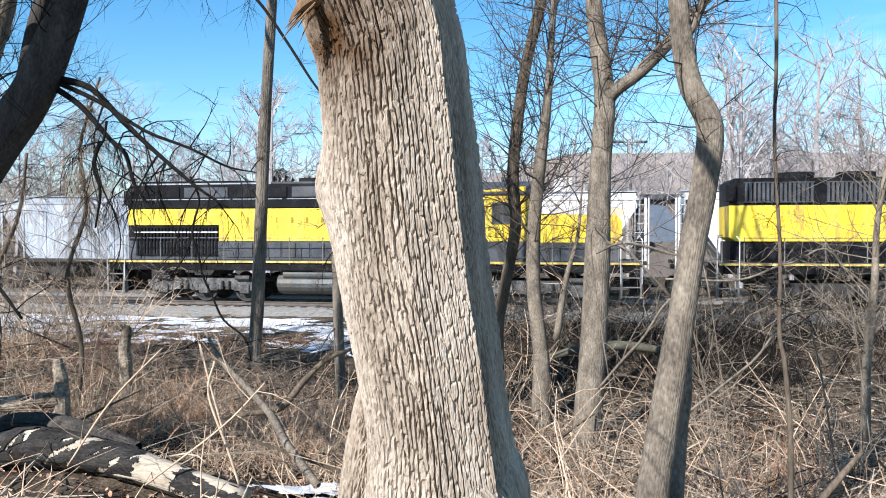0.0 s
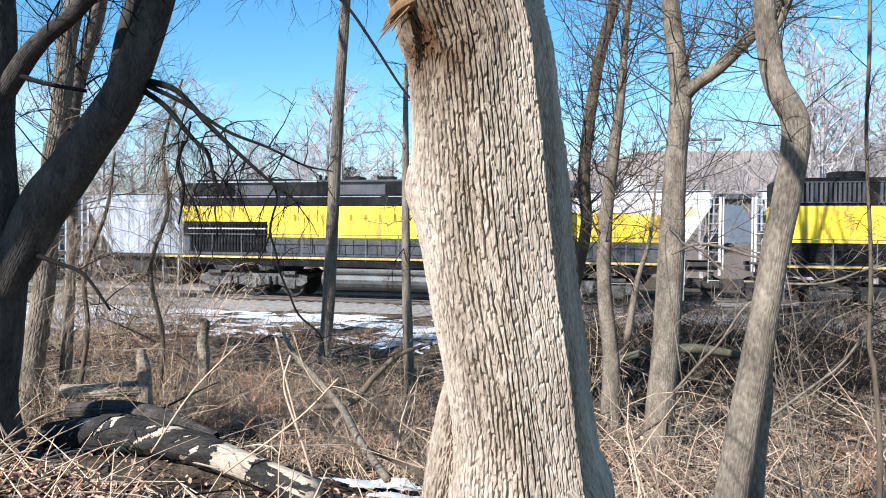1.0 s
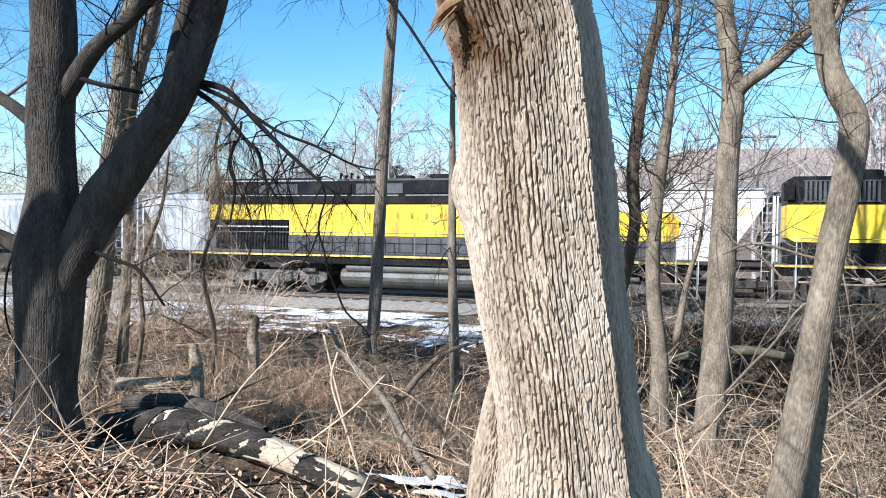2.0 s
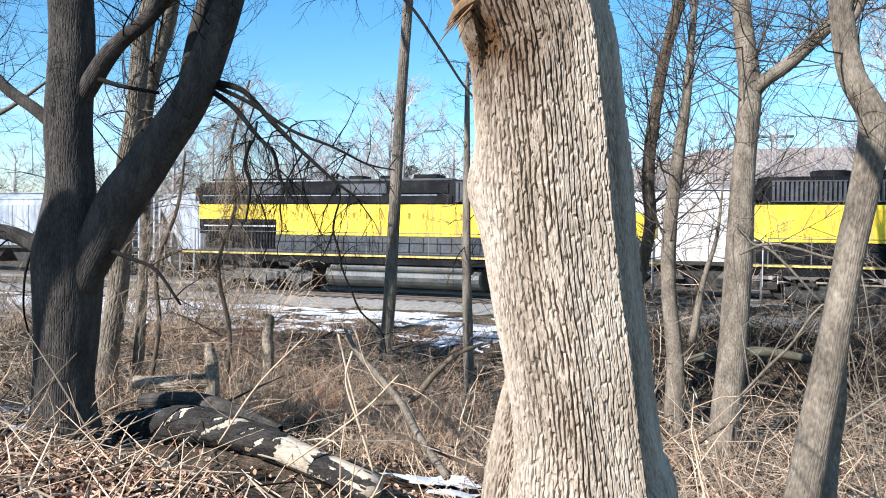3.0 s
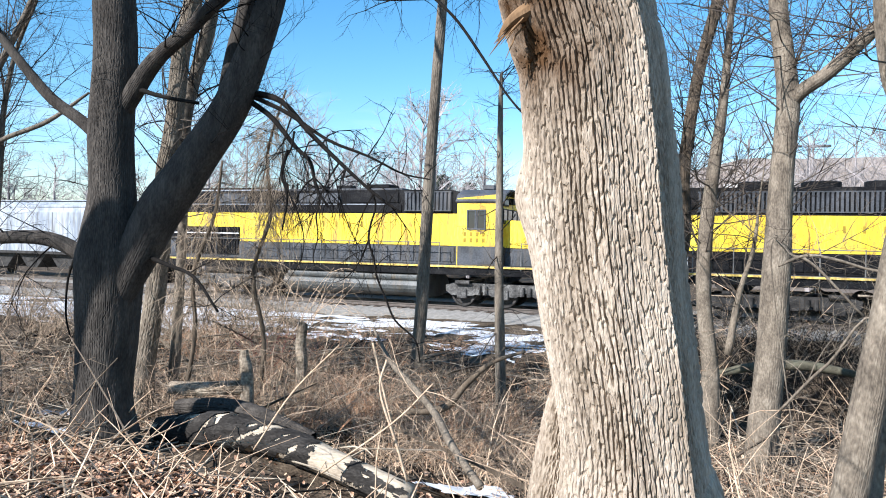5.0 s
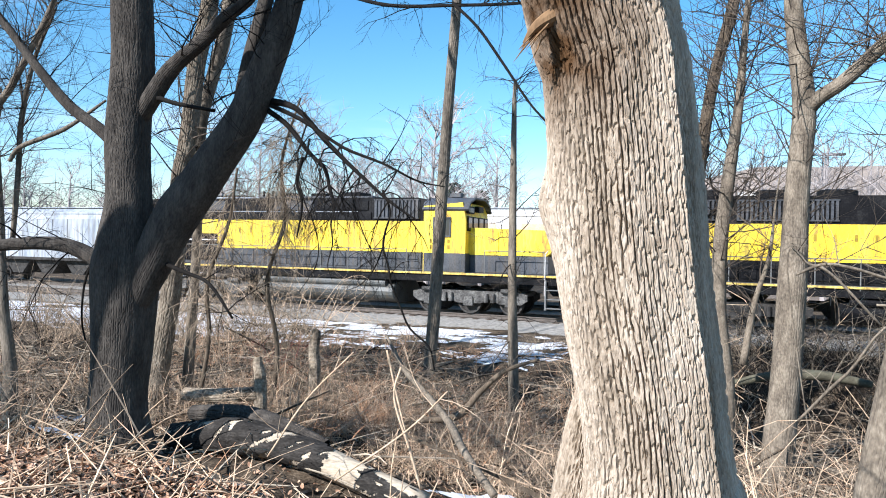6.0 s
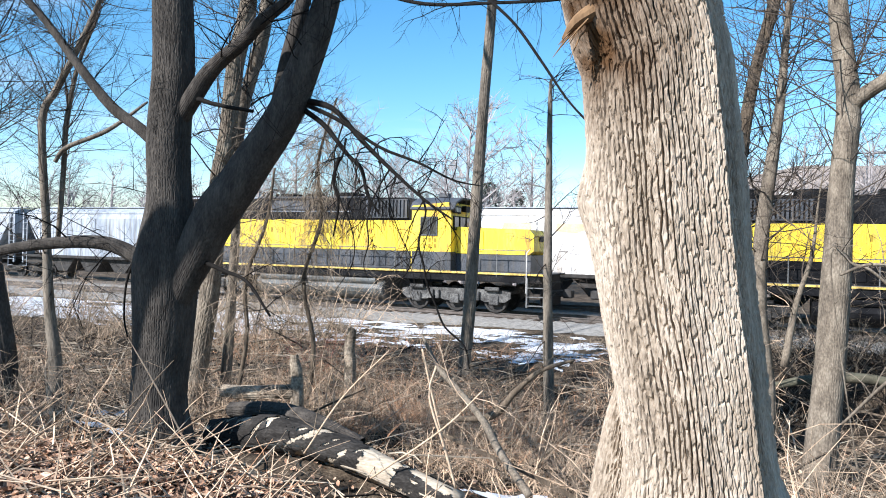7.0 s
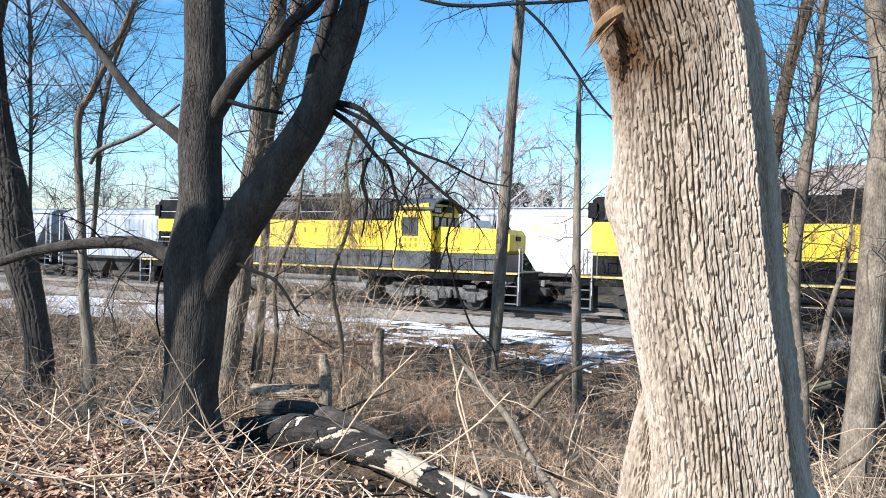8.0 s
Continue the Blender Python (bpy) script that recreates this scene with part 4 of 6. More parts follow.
def evergreen(x, y, height, seed):
    r = random.Random(seed)
    root = tagged(new("evergreen"), "dark green evergreen beyond the railway", "tree", "woods beyond the railway")
    t, c = Soup(), Soup()
    t.tube([(0, 0, -0.3), (0.1, 0, height * 0.5), (0, 0, height * 0.97)], [0.22, 0.14, 0.02], 7)
    for k in range(420):
        f = r.uniform(0.12, 1.0)
        a, w = r.uniform(0, 6.28), height * 0.30 * (1.02 - f) ** 0.7 * r.uniform(0.3, 1.0)
        q = Vector((w * math.cos(a), w * math.sin(a), height * f - 0.2 * w))
        for j in range(5):
            d = Vector((math.cos(a) + r.uniform(-0.8, 0.8), math.sin(a) + r.uniform(-0.8, 0.8), r.uniform(-0.4, 0.6))).normalized()
            c.tube([q, q + d * r.uniform(0.25, 0.6)], [0.07, 0.015], 3, cap=False)
    part("trunk", t, M_BROWN, root)
    part("crown", c, M_NEEDLE, root)
    root.location = (x, y, -1.4)


evergreen(-12.9, 60, 8.4, 1)
evergreen(-11.2, 63, 8.0, 2)

# unseen trees added behind the viewer, as a wood that shades the bank
near = [bare_tree(60 + i, h, M_GREY) for i, h in enumerate((13.0, 11.0))]
for i, (x, y) in enumerate(((-19.5, -3.5), (-15.5, -9.0), (3.5, -8.5))):
    m = pose(x, y, gz(x, y), 0, 0, 50 * i)
    t = near[i] if i < 2 else copy_thing(near[i % 2], m)
    t.matrix_world = m
    tagged(t, "unseen bare grey woodland tree on the upper bank", "tree", "woods on the upper bank")
# out of view; its lean is set to shade the maple's right stem
tree("unseen thick dark woodland tree leaning to shade the forked maple", [[(-13.2, 2.7, -0.5, 0.5), (-12.8, 2.7, 3, 0.42), (-11.7, 2.75, 6.2, 0.28), (-10.85, 2.8, 7.4, 0.30), (-9.55, 2.88, 9.5, 0.33), (-8.8, 2.95, 12.7, 0.24)]], M_DARK)

THICKET = [(-6.6, 13.4, -1.8, 0.05), (-6.45, 13.4, -0.4, 0.045), (-6.7, 13.4, 0.9, 0.04), (-6.35, 13.4, 2.1, 0.035), (-6.4, 13.3, 3.2, 0.03), (-6.0, 13.2, 4.4, 0.02)]
tree("stem draped in a thick tangle of hanging vines", [THICKET], M_BROWN, [(THICKET, 190, 0.8, 0.008, 2, 0.42, 0.9), (THICKET, 60, 0.8, 0.008, 2, 0.1, 0.3)], M_TWIG)
THICKET_B = [(-7.7, 12.6, -1.7, 0.05), (-7.45, 12.6, -0.2, 0.04), (-7.5, 12.6, 0.9, 0.04), (-7.1, 12.6, 2.0, 0.03), (-6.9, 12.5, 3.0, 0.02)]
tree("low stem smothered in hanging vine twigs", [THICKET_B], M_BROWN, [(THICKET_B, 110, 0.8, 0.008, 2, 0.3, 0.8)], M_TWIG)

# ---------------------------------------------------------------- locomotives
def box_part(name, dims, mat, parent, label="", bev=0.02):
    s = Soup()
    s.box(*dims, bev)
    return part(name, s, mat, parent, label)


HOOD, EDGE = 0.92, 1.52          # half widths of hood and of walkway


def wheelset(parent, x):
    s = Soup()
    for y in (-0.78, 0.78):
        o = math.copysign(0.07, y)
        pr = [(y - o, 0.46), (y - o, 0.53), (y - o * 0.5, 0.53), (y - o * 0.5, 0.508), (y + o, 0.50), (y + o, 0.42), (y + o * 0.4, 0.40), (y + o * 0.4, 0.14), (y + o * 1.3, 0.13), (y + o * 1.3, 0.001)]
        n = 24
        for yy, r in pr:
            for k in range(n):
                s.v.append(Vector((r * math.cos(2 * math.pi * k / n), yy, r * math.sin(2 * math.pi * k / n))))
        b = len(s.v) - n * len(pr)
        for i in range(len(pr) - 1):
            for k in range(n):
                s.f.append((b + i * n + k, b + i * n + (k + 1) % n, b + (i + 1) * n + (k + 1) % n, b + (i + 1) * n + k))
    s.tube([(0, -0.8, 0), (0, 0.8, 0)], [0.09, 0.09], 10)
    for y in (-0.86, 0.86):                      # bolts show the turning
        for k in range(6):
            a = k * math.pi / 3
            s.tube([(0.1 * math.cos(a), y - 0.03, 0.1 * math.sin(a)), (0.1 * math.cos(a), y + 0.03, 0.1 * math.sin(a))], [0.02, 0.02], 5)
    w = part("wheelset", s, M_STEEL, parent, "worn steel wheels on an axle")
    w.location = (x, 0, 0.51)
    return w


def truck(parent, x, mat):
    s = Soup()
    for y in (-1.02, 0.92):
        s.prism([(-2.45, 0.62), (-2.2, 0.45), (-1.3, 0.45), (-0.9, 0.62), (-0.5, 0.45), (0.5, 0.45), (0.9, 0.62), (1.3, 0.45), (2.2, 0.45), (2.45, 0.62), (2.45, 0.86), (2.0, 0.95), (-2.0, 0.95), (-2.45, 0.86)], y, y + 0.12)
        for ax in (-1.75, 0, 1.75):
            s.box(ax - 0.2, ax + 0.2, y - 0.08, y + 0.2, 0.33, 0.72, 0.03)
        for ax in (-0.9, 0.9):
            for dx in (-0.14, 0.14):
                s.tube([(ax + dx, y - 0.05, 0.5), (ax + dx, y - 0.05, 0.85)], [0.09, 0.09], 10)
        s.tube([(-2.0, y - 0.1, 0.98), (-1.4, y - 0.1, 0.98)], [0.09, 0.09], 10)
        s.tube([(1.4, y - 0.1, 0.98), (2.0, y - 0.1, 0.98)], [0.09, 0.09], 10)
    s.box(-2.3, 2.3, -0.85, 0.85, 0.75, 0.95, 0.03)
    t = part("truck", s, mat, parent, "three-axle bogie frame of dirty steel, shade-dark on the second locomotive")
    t.location = (x, 0, 0)
    return t, [wheelset(t, a) for a in (-1.75, 0, 1.75)]


def louvres(parent, name, x0, x1, z0, z1, y, mat, n, label=""):
    s = Soup()
    s.box(x0, x1, y + 0.01, y + 0.05, z0, z1)
    for k in range(n):
        x = x0 + (k + 0.5) * (x1 - x0) / n
        w = 0.28 * (x1 - x0) / n
        s.box(x - w, x + w, y - 0.05, y + 0.01, z0 + 0.04, z1 - 0.04)
    for z in (z0, z1 - 0.04):
        s.box(x0, x1, y - 0.06, y + 0.01, z, z + 0.04)
    return part(name, s, mat, parent, label)


def railing(parent, xs_, y, z, h):
    s = Soup()
    s.tube([(xs_[0], y, z + h), (xs_[-1], y, z + h)], [0.018, 0.018], 5)
    part("handrail", s, M_RAILING, parent)
    for x in xs_:
        s = Soup()
        s.tube([(x, y, z - 0.1), (x, y, z + h + 0.03)], [0.022, 0.018], 5)
        part("stanchion", s, M_RAILING, parent)


def ladder(parent, x, y):
    s = Soup()
    for dx in (-0.35, 0.35):
        s.box(x + dx - 0.03, x + dx + 0.03, y - 0.05, y + 0.22, 0.35, 1.5)
    for z in (0.4, 0.75, 1.1):
        s.box(x - 0.35, x + 0.35, y - 0.05, y + 0.22, z, z + 0.03)
    part("step_ladder", s, M_RAILING, parent, "grey boarding steps")
    for dx in (-0.38, 0.38):
        s = Soup()
        s.tube([(x + dx, y - 0.04, 0.9), (x + dx, y - 0.04, 2.5), (x + dx * 0.8, y + 0.1, 2.62)], [0.02] * 3, 5)
        part("grab_rail", s, M_WHITE, parent, "pale painted grab rail")


def locomotive(label, top_style):
    """x runs from the long hood's end (0) to the nose (20.1); z from the rail."""
    root = tagged(new("locomotive"), label, "locomotive", "coupled locomotives")
    sill = 1.62
    box_part("underframe", (-0.3, 20.4, -EDGE + 0.06, EDGE - 0.06, 1.28, sill, ), M_BLACK, root, "black underframe")
    box_part("walkway", (-0.5, 20.6, -EDGE, EDGE, sill, sill + 0.06), M_CHAR, root)
    for y in (-EDGE - 0.012, EDGE + 0.002):
        box_part("sill_stripe", (-0.45, 20.55, y, y + 0.01, sill - 0.03, sill + 0.045), M_STRIPE, root, "yellow sill stripe", 0.0)
    # long hood in bands: dark base, yellow side, black top
    s = Soup()
    s.box(0.05, 14.72, -HOOD + 0.02, HOOD - 0.02, sill + 0.06, 2.45, 0.02)
    low_mat = M_CHAR if top_style == 0 else M_BLACK
    part("hood_base", s, low_mat, root, "dark hood base with doors")
    for i in range(17 if top_style == 0 else 23):
        x = (4.3 if top_style == 0 else 0.5) + i * 0.6
        for y in (-HOOD - 0.01,):
            box_part("hood_door", (x, x + 0.54, y, y + 0.03, 1.78, 2.4), low_mat, root)
    s = Soup()
    s.prism([(0.0, 3.1), (4.0, 3.1), (4.0, 2.45), (14.72, 2.45), (14.72, 3.75), (0.0, 3.75)] if top_style == 0 else
            [(0.0, 2.6), (0.25, 2.45), (14.72, 2.45), (14.72, 3.75), (0.0, 3.75)], -HOOD, HOOD)
    part("hood_side", s, M_YELLOW, root, "yellow painted hood side")
    for i in range(18):
        x = 4.25 + i * 0.56
        s = Soup()
        s.box(x, x + 0.02, -HOOD - 0.012, -HOOD + 0.004, 2.5, 3.7)
        part("door_seam", s, M_YELLOW, root)
    if top_style == 0:
        s = Soup()
        s.box(0.0, 4.0, -HOOD + 0.05, HOOD - 0.05, 2.45, 3.1)
        part("hood_recess", s, M_BLACK, root, "black recessed radiator section")
        louvres(root, "radiator_louvre", 0.35, 3.95, 1.85, 3.02, -HOOD + 0.02, M_BLACK, 24, "dark radiator louvres")
        box_part("recess_rail", (0.3, 3.95, -HOOD - 0.04, -HOOD, 2.78, 2.83), M_WHITE, root, "pale rail across the louvres", 0.0)
    s = Soup()
    s.prism([(0.0, 3.75), (14.72, 3.75), (14.72, 4.62), (14.2, 4.74), (0.2, 4.74), (0.0, 4.6)], -HOOD + 0.015, HOOD - 0.015)
    part("hood_top", s, M_BLACK, root, "black hood top")
    if top_style == 0:
        box_part("hood_band", (0.2, 12.05, -HOOD - 0.02, -HOOD + 0.02, 3.79, 4.12), M_BLACK, root, "dark lower band of the hood top", 0.0)
        for x in (0.2, 2.4, 4.6, 6.9, 9.3):
            box_part("band_edge", (x, x + 2.1, -HOOD - 0.035, -HOOD + 0.01, 4.12, 4.15), M_LGREY, root, "thin pale ledge", 0.0)
        for i, (x0, x1) in enumerate(((0.4, 2.3), (2.5, 4.4), (4.8, 6.9), (7.1, 9.2), (9.6, 11.9))):
            box_part("side_panel", (x0, x1, -HOOD - 0.03, -HOOD + 0.03, 4.2, 4.62), M_CHAR if i in (1, 3) else M_BLACK, root, "dark hood side panel")
        box_part("roof_edge", (0.3, 6.2, -0.86, -0.80, 4.70, 4.80), M_LGREY, root, "pale grey roof edge", 0.0)
        box_part("roof_edge", (6.8, 11.9, -0.86, -0.80, 4.70, 4.80), M_CHAR, root, "grey roof edge", 0.0)
        louvres(root, "intake_grille", 12.2, 14.3, 3.85, 4.66, -HOOD - 0.03, M_CHAR, 12, "ribbed central air intake")
        box_part("roof_deck", (5.0, 12.0, -0.75, 0.75, 4.74, 4.83), M_CHAR, root, "grey roof deck")
        fans = (1.0, 2.4, 3.8)
        fan_h = 0.10
        box_part("radiator_hump", (0.5, 5.3, -0.7, 0.7, 4.74, 4.9), M_BLACK, root, "black raised radiator housing", 0.05)
        for k, (px, ph) in enumerate(((6.1, 0.32), (6.35, 0.26), (6.6, 0.36), (6.9, 0.22))):
            q = Soup()
            q.tube([(px, -0.3, 4.74), (px, -0.3, 4.74 + ph * 0.8), (px + 0.05, -0.3, 4.74 + ph)], [0.05, 0.05, 0.09], 8)
            part("vent_pipe", q, M_BLACK, root, "short roof vent pipe")
        box_part("roof_vent", (10.2, 11.3, -0.5, 0.5, 4.83, 5.02), M_BLACK, root, "roof vent hatch", 0.04)
        box_part("roof_vent", (7.2, 7.9, -0.4, 0.4, 4.83, 5.0), M_BLACK, root)
    else:
        louvres(root, "side_grille", 0.5, 2.9, 3.85, 4.6, -HOOD + 0.01, M_CHAR, 16, "ribbed radiator grille")
        louvres(root, "side_grille", 3.3, 6.6, 3.85, 4.6, -HOOD + 0.01, M_CHAR, 22, "ribbed radiator grille")
        louvres(root, "intake_grille", 12.0, 14.2, 3.85, 4.6, -HOOD + 0.01, M_CHAR, 12, "ribbed central air intake")
        fans = (2.5, 4.6, 6.6, 9.6)
        fan_h = 0.22
    for x in fans:
        s = Soup()
        s.tube([(x, 0, 4.7), (x, 0, 4.74 + fan_h), (x, 0, 4.76 + fan_h)], [0.66, 0.66, 0.6], 24)
        f = part("roof_fan", s, M_BLACK, root, "round roof cooling fan")
        for k in range(4):
            s = Soup()
            a = k * math.pi / 4
            s.tube([(x - 0.6 * math.cos(a), -0.6 * math.sin(a), 4.775 + fan_h), (x + 0.6 * math.cos(a), 0.6 * math.sin(a), 4.775 + fan_h)], [0.015, 0.015], 4)
            part("fan_guard", s, M_CHAR, f)
    box_part("number_box", (-0.14, 0.22, -HOOD - 0.1, -HOOD + 0.3, 3.9, 4.5), M_BLACK, root, "black number box on the hood corner")
    box_part("exhaust_stack", (8.6, 9.3, -0.25, 0.25, 4.74, 5.0), M_BLACK, root)
    # bars in place of the lettering along the hood
    x = 5.2
    for i, w in enumerate((.3, .3, .3, .36, .3, .3, .3, .36, .36, .3)):
        box_part("letter_bar", (x, x + w * 0.3, -HOOD - 0.006, -HOOD + 0.001, 3.16, 3.40), M_OLIVE, root, "faded lettering bar", 0.0)
        x += 0.62
    # cab
    s = Soup()
    s.prism([(14.72, sill + 0.06), (16.55, sill + 0.06), (16.55, 3.7), (16.52, 4.0), (16.4, 4.5), (14.72, 4.35)], -1.42, 1.42)
    cab = part("cab", s, M_YELLOW, root, "yellow driving cab")
    box_part("cab_base", (14.74, 16.57, -1.435, 1.435, sill + 0.06, 2.45), M_CHAR, cab, "dark grey cab base")
    s = Soup()
    pr = [(-1.5, 4.22), (-1.25, 4.52), (-0.6, 4.74), (0.6, 4.74), (1.25, 4.52), (1.5, 4.22)]
    for x in (14.66, 16.68):
        s.v += [Vector((x, y, z)) for y, z in pr] + [Vector((x, y * 0.96, z - 0.06)) for y, z in reversed(pr)]
    n = 12
    s.f.append(tuple(reversed(range(n))))
    s.f.append(tuple(range(n, 2 * n)))
    for i in range(n):
        j = (i + 1) % n
        s.f.append((i, j, n + j, n + i))
    part("cab_roof", s, M_CHAR, cab, "dark curved cab roof")
    for x0, x1 in ((15.14, 15.52), (15.54, 15.92)):
        fr = Soup()
        for d in ((x0, x1, 3.10, 3.16), (x0, x1, 3.84, 3.9), (x0, x0 + 0.05, 3.16, 3.84), (x1 - 0.05, x1, 3.16, 3.84)):
            fr.box(d[0], d[1], -1.46, -1.40, d[2], d[3])
        w = part("side_window", fr, M_CHAR, cab, "sliding cab side window")
        box_part("pane", (x0 + 0.05, x1 - 0.05, -1.43, -1.425, 3.16, 3.84), GLASS, w, "", 0.0)
    for y0, y1 in ((-1.25, -0.75), (-0.65, -0.05), (0.05, 0.65), (0.75, 1.25)):
        w = box_part("front_window", (16.53, 16.6, y0, y1, 3.35, 3.95), M_BLACK, cab, "cab front window", 0.01)
        box_part("pane", (16.59, 16.608, y0 + 0.05, y1 - 0.05, 3.4, 3.9), GLASS, w, "", 0.0)
    box_part("number_board", (16.5, 16.62, -1.3, -0.55, 4.06, 4.36), M_BLACK, cab, "black number board")
    for k in range(4):
        box_part("number_bar", (16.615, 16.63, -1.2 + k * 0.15, -1.12 + k * 0.15, 4.12, 4.3), M_WHITE, cab, "pale number bar", 0.0)
    box_part("headlight", (16.5, 16.72, -0.3, 0.3, 4.15, 4.4), M_BLACK, cab, "twin headlight housing")
    box_part("horn", (15.4, 15.9, -0.3, 0.0, 4.78, 4.95), M_CHAR, cab, "air horn")
    for k in range(8):
        box_part("number_bar", (15.0 + k % 4 * 0.26, 15.1 + k % 4 * 0.26, -1.428, -1.418, 2.60 + k // 4 * 0.24, 2.76 + k // 4 * 0.24), M_OLIVE, cab, "faded lettering bar", 0.0)
    # nose
    s = Soup()
    s.prism([(16.55, 2.4), (19.75, 2.4), (19.95, 2.55), (19.95, 3.2), (19.75, 3.42), (16.55, 3.5)], -0.95, 0.95)
    nose = part("nose", s, M_YELLOW, root, "yellow short nose")
    box_part("nose_base", (16.58, 19.85, -0.93, 0.93, sill + 0.06, 2.4), M_CHAR, nose, "dark grey nose base")
    box_part("nose_door", (17.1, 17.8, -0.975, -0.95, 2.5, 3.35), M_YELLOW, nose)
    box_part("nose_light", (19.93, 20.0, -0.25, 0.25, 2.95, 3.15), M_BLACK, nose)
    # tank, trucks, ends
    s = Soup()
    pr = [(1.38 * math.copysign(abs(math.cos(a)) ** 0.6, math.cos(a)), 0.78 + 0.5 * math.sin(a)) for a in (2 * math.pi * k / 20 for k in range(20))]
    n = len(pr)
    for x in (6.6, 6.66, 13.34, 13.4):
        k = 0.94 if x in (6.6, 13.4) else 1.0
        s.v += [Vector((x, y * k, 0.78 + (z - 0.78) * k)) for y, z in pr]
    s.f.append(tuple(range(n)))
    s.f.append(tuple(reversed(range(3 * n, 4 * n))))
    for j in range(3):
        for i in range(n):
            s.f.append((j * n + (i + 1) % n, j * n + i, j * n + n + i, j * n + n + (i + 1) % n))
    # the second locomotive's tank is darker, for the shade beneath it
    part("fuel_tank", s, M_TANK if top_style == 0 else M_BLACK, root, "dusty fuel tank, shade-dark on the second locomotive")
    s = Soup()
    s.tube([(6.9, -1.28, 1.12), (13.0, -1.28, 1.12)], [0.14, 0.14], 12)
    part("air_reservoir", s, M_TANK if top_style == 0 else M_BLACK, root, "long grey air reservoir")
    wheels = []
    for x in (3.4, 16.6):
        # its bogies too carry the shade in a darker material
        wheels += truck(root, x, M_TRUCK if top_style == 0 else M_STEEL)[1]
    for x, d in ((-0.3, -1), (20.4, 1)):
        box_part("pilot_plate", (min(x, x + 0.06 * d), max(x, x + 0.06 * d), -1.4, 1.4, 0.35, 1.3), M_BLACK, root, "black pilot plate")
        s = Soup()
        s.box(min(x, x + 0.75 * d), max(x, x + 0.75 * d), -0.12, 0.12, 0.75, 1.0, 0.03)
        s.box(min(x + 0.55 * d, x + 0.95 * d), max(x + 0.55 * d, x + 0.95 * d), -0.2, 0.2, 0.7, 1.05, 0.05)
        part("coupler", s, M_STEEL, root, "rusty steel coupler")
        ladder(root, x - 0.15 * d, -EDGE)
        railing(root, [x - 0.1 * d, x + 0.05 * d], -0.7, sill, 1.05)
    railing(root, [0.4 + 1.36 * i for i in range(11)], -EDGE + 0.04, sill, 0.95)
    railing(root, [17.4 + 1.2 * i for i in range(3)], -EDGE + 0.04, sill, 0.95)
    return root, wheels


LOCO_A, WHEELS_A = locomotive("yellow and black six-axle diesel locomotive with weathered paint", 0)
LOCO_B, WHEELS_B = locomotive("second yellow and black diesel locomotive with roof fans", 1)
S_A, S_B = -13.06, 10.35            # where the hood ends stand along the track at the start
SLACK = [(0, 0.36), (1.5, 0.28), (3, -0.12), (4.5, -0.12), (8, -0.05)]      # play in the coupling of the second
TRAVEL = [(0, 0), (1, -1.06), (1.5, -1.67), (3, -3.65), (3.5, -4.55), (4, -5.45), (4.5, -6.3), (6, -9.3), (6.5, -10.3), (7, -11.45), (7.5, -12.6), (8, -13.7)]


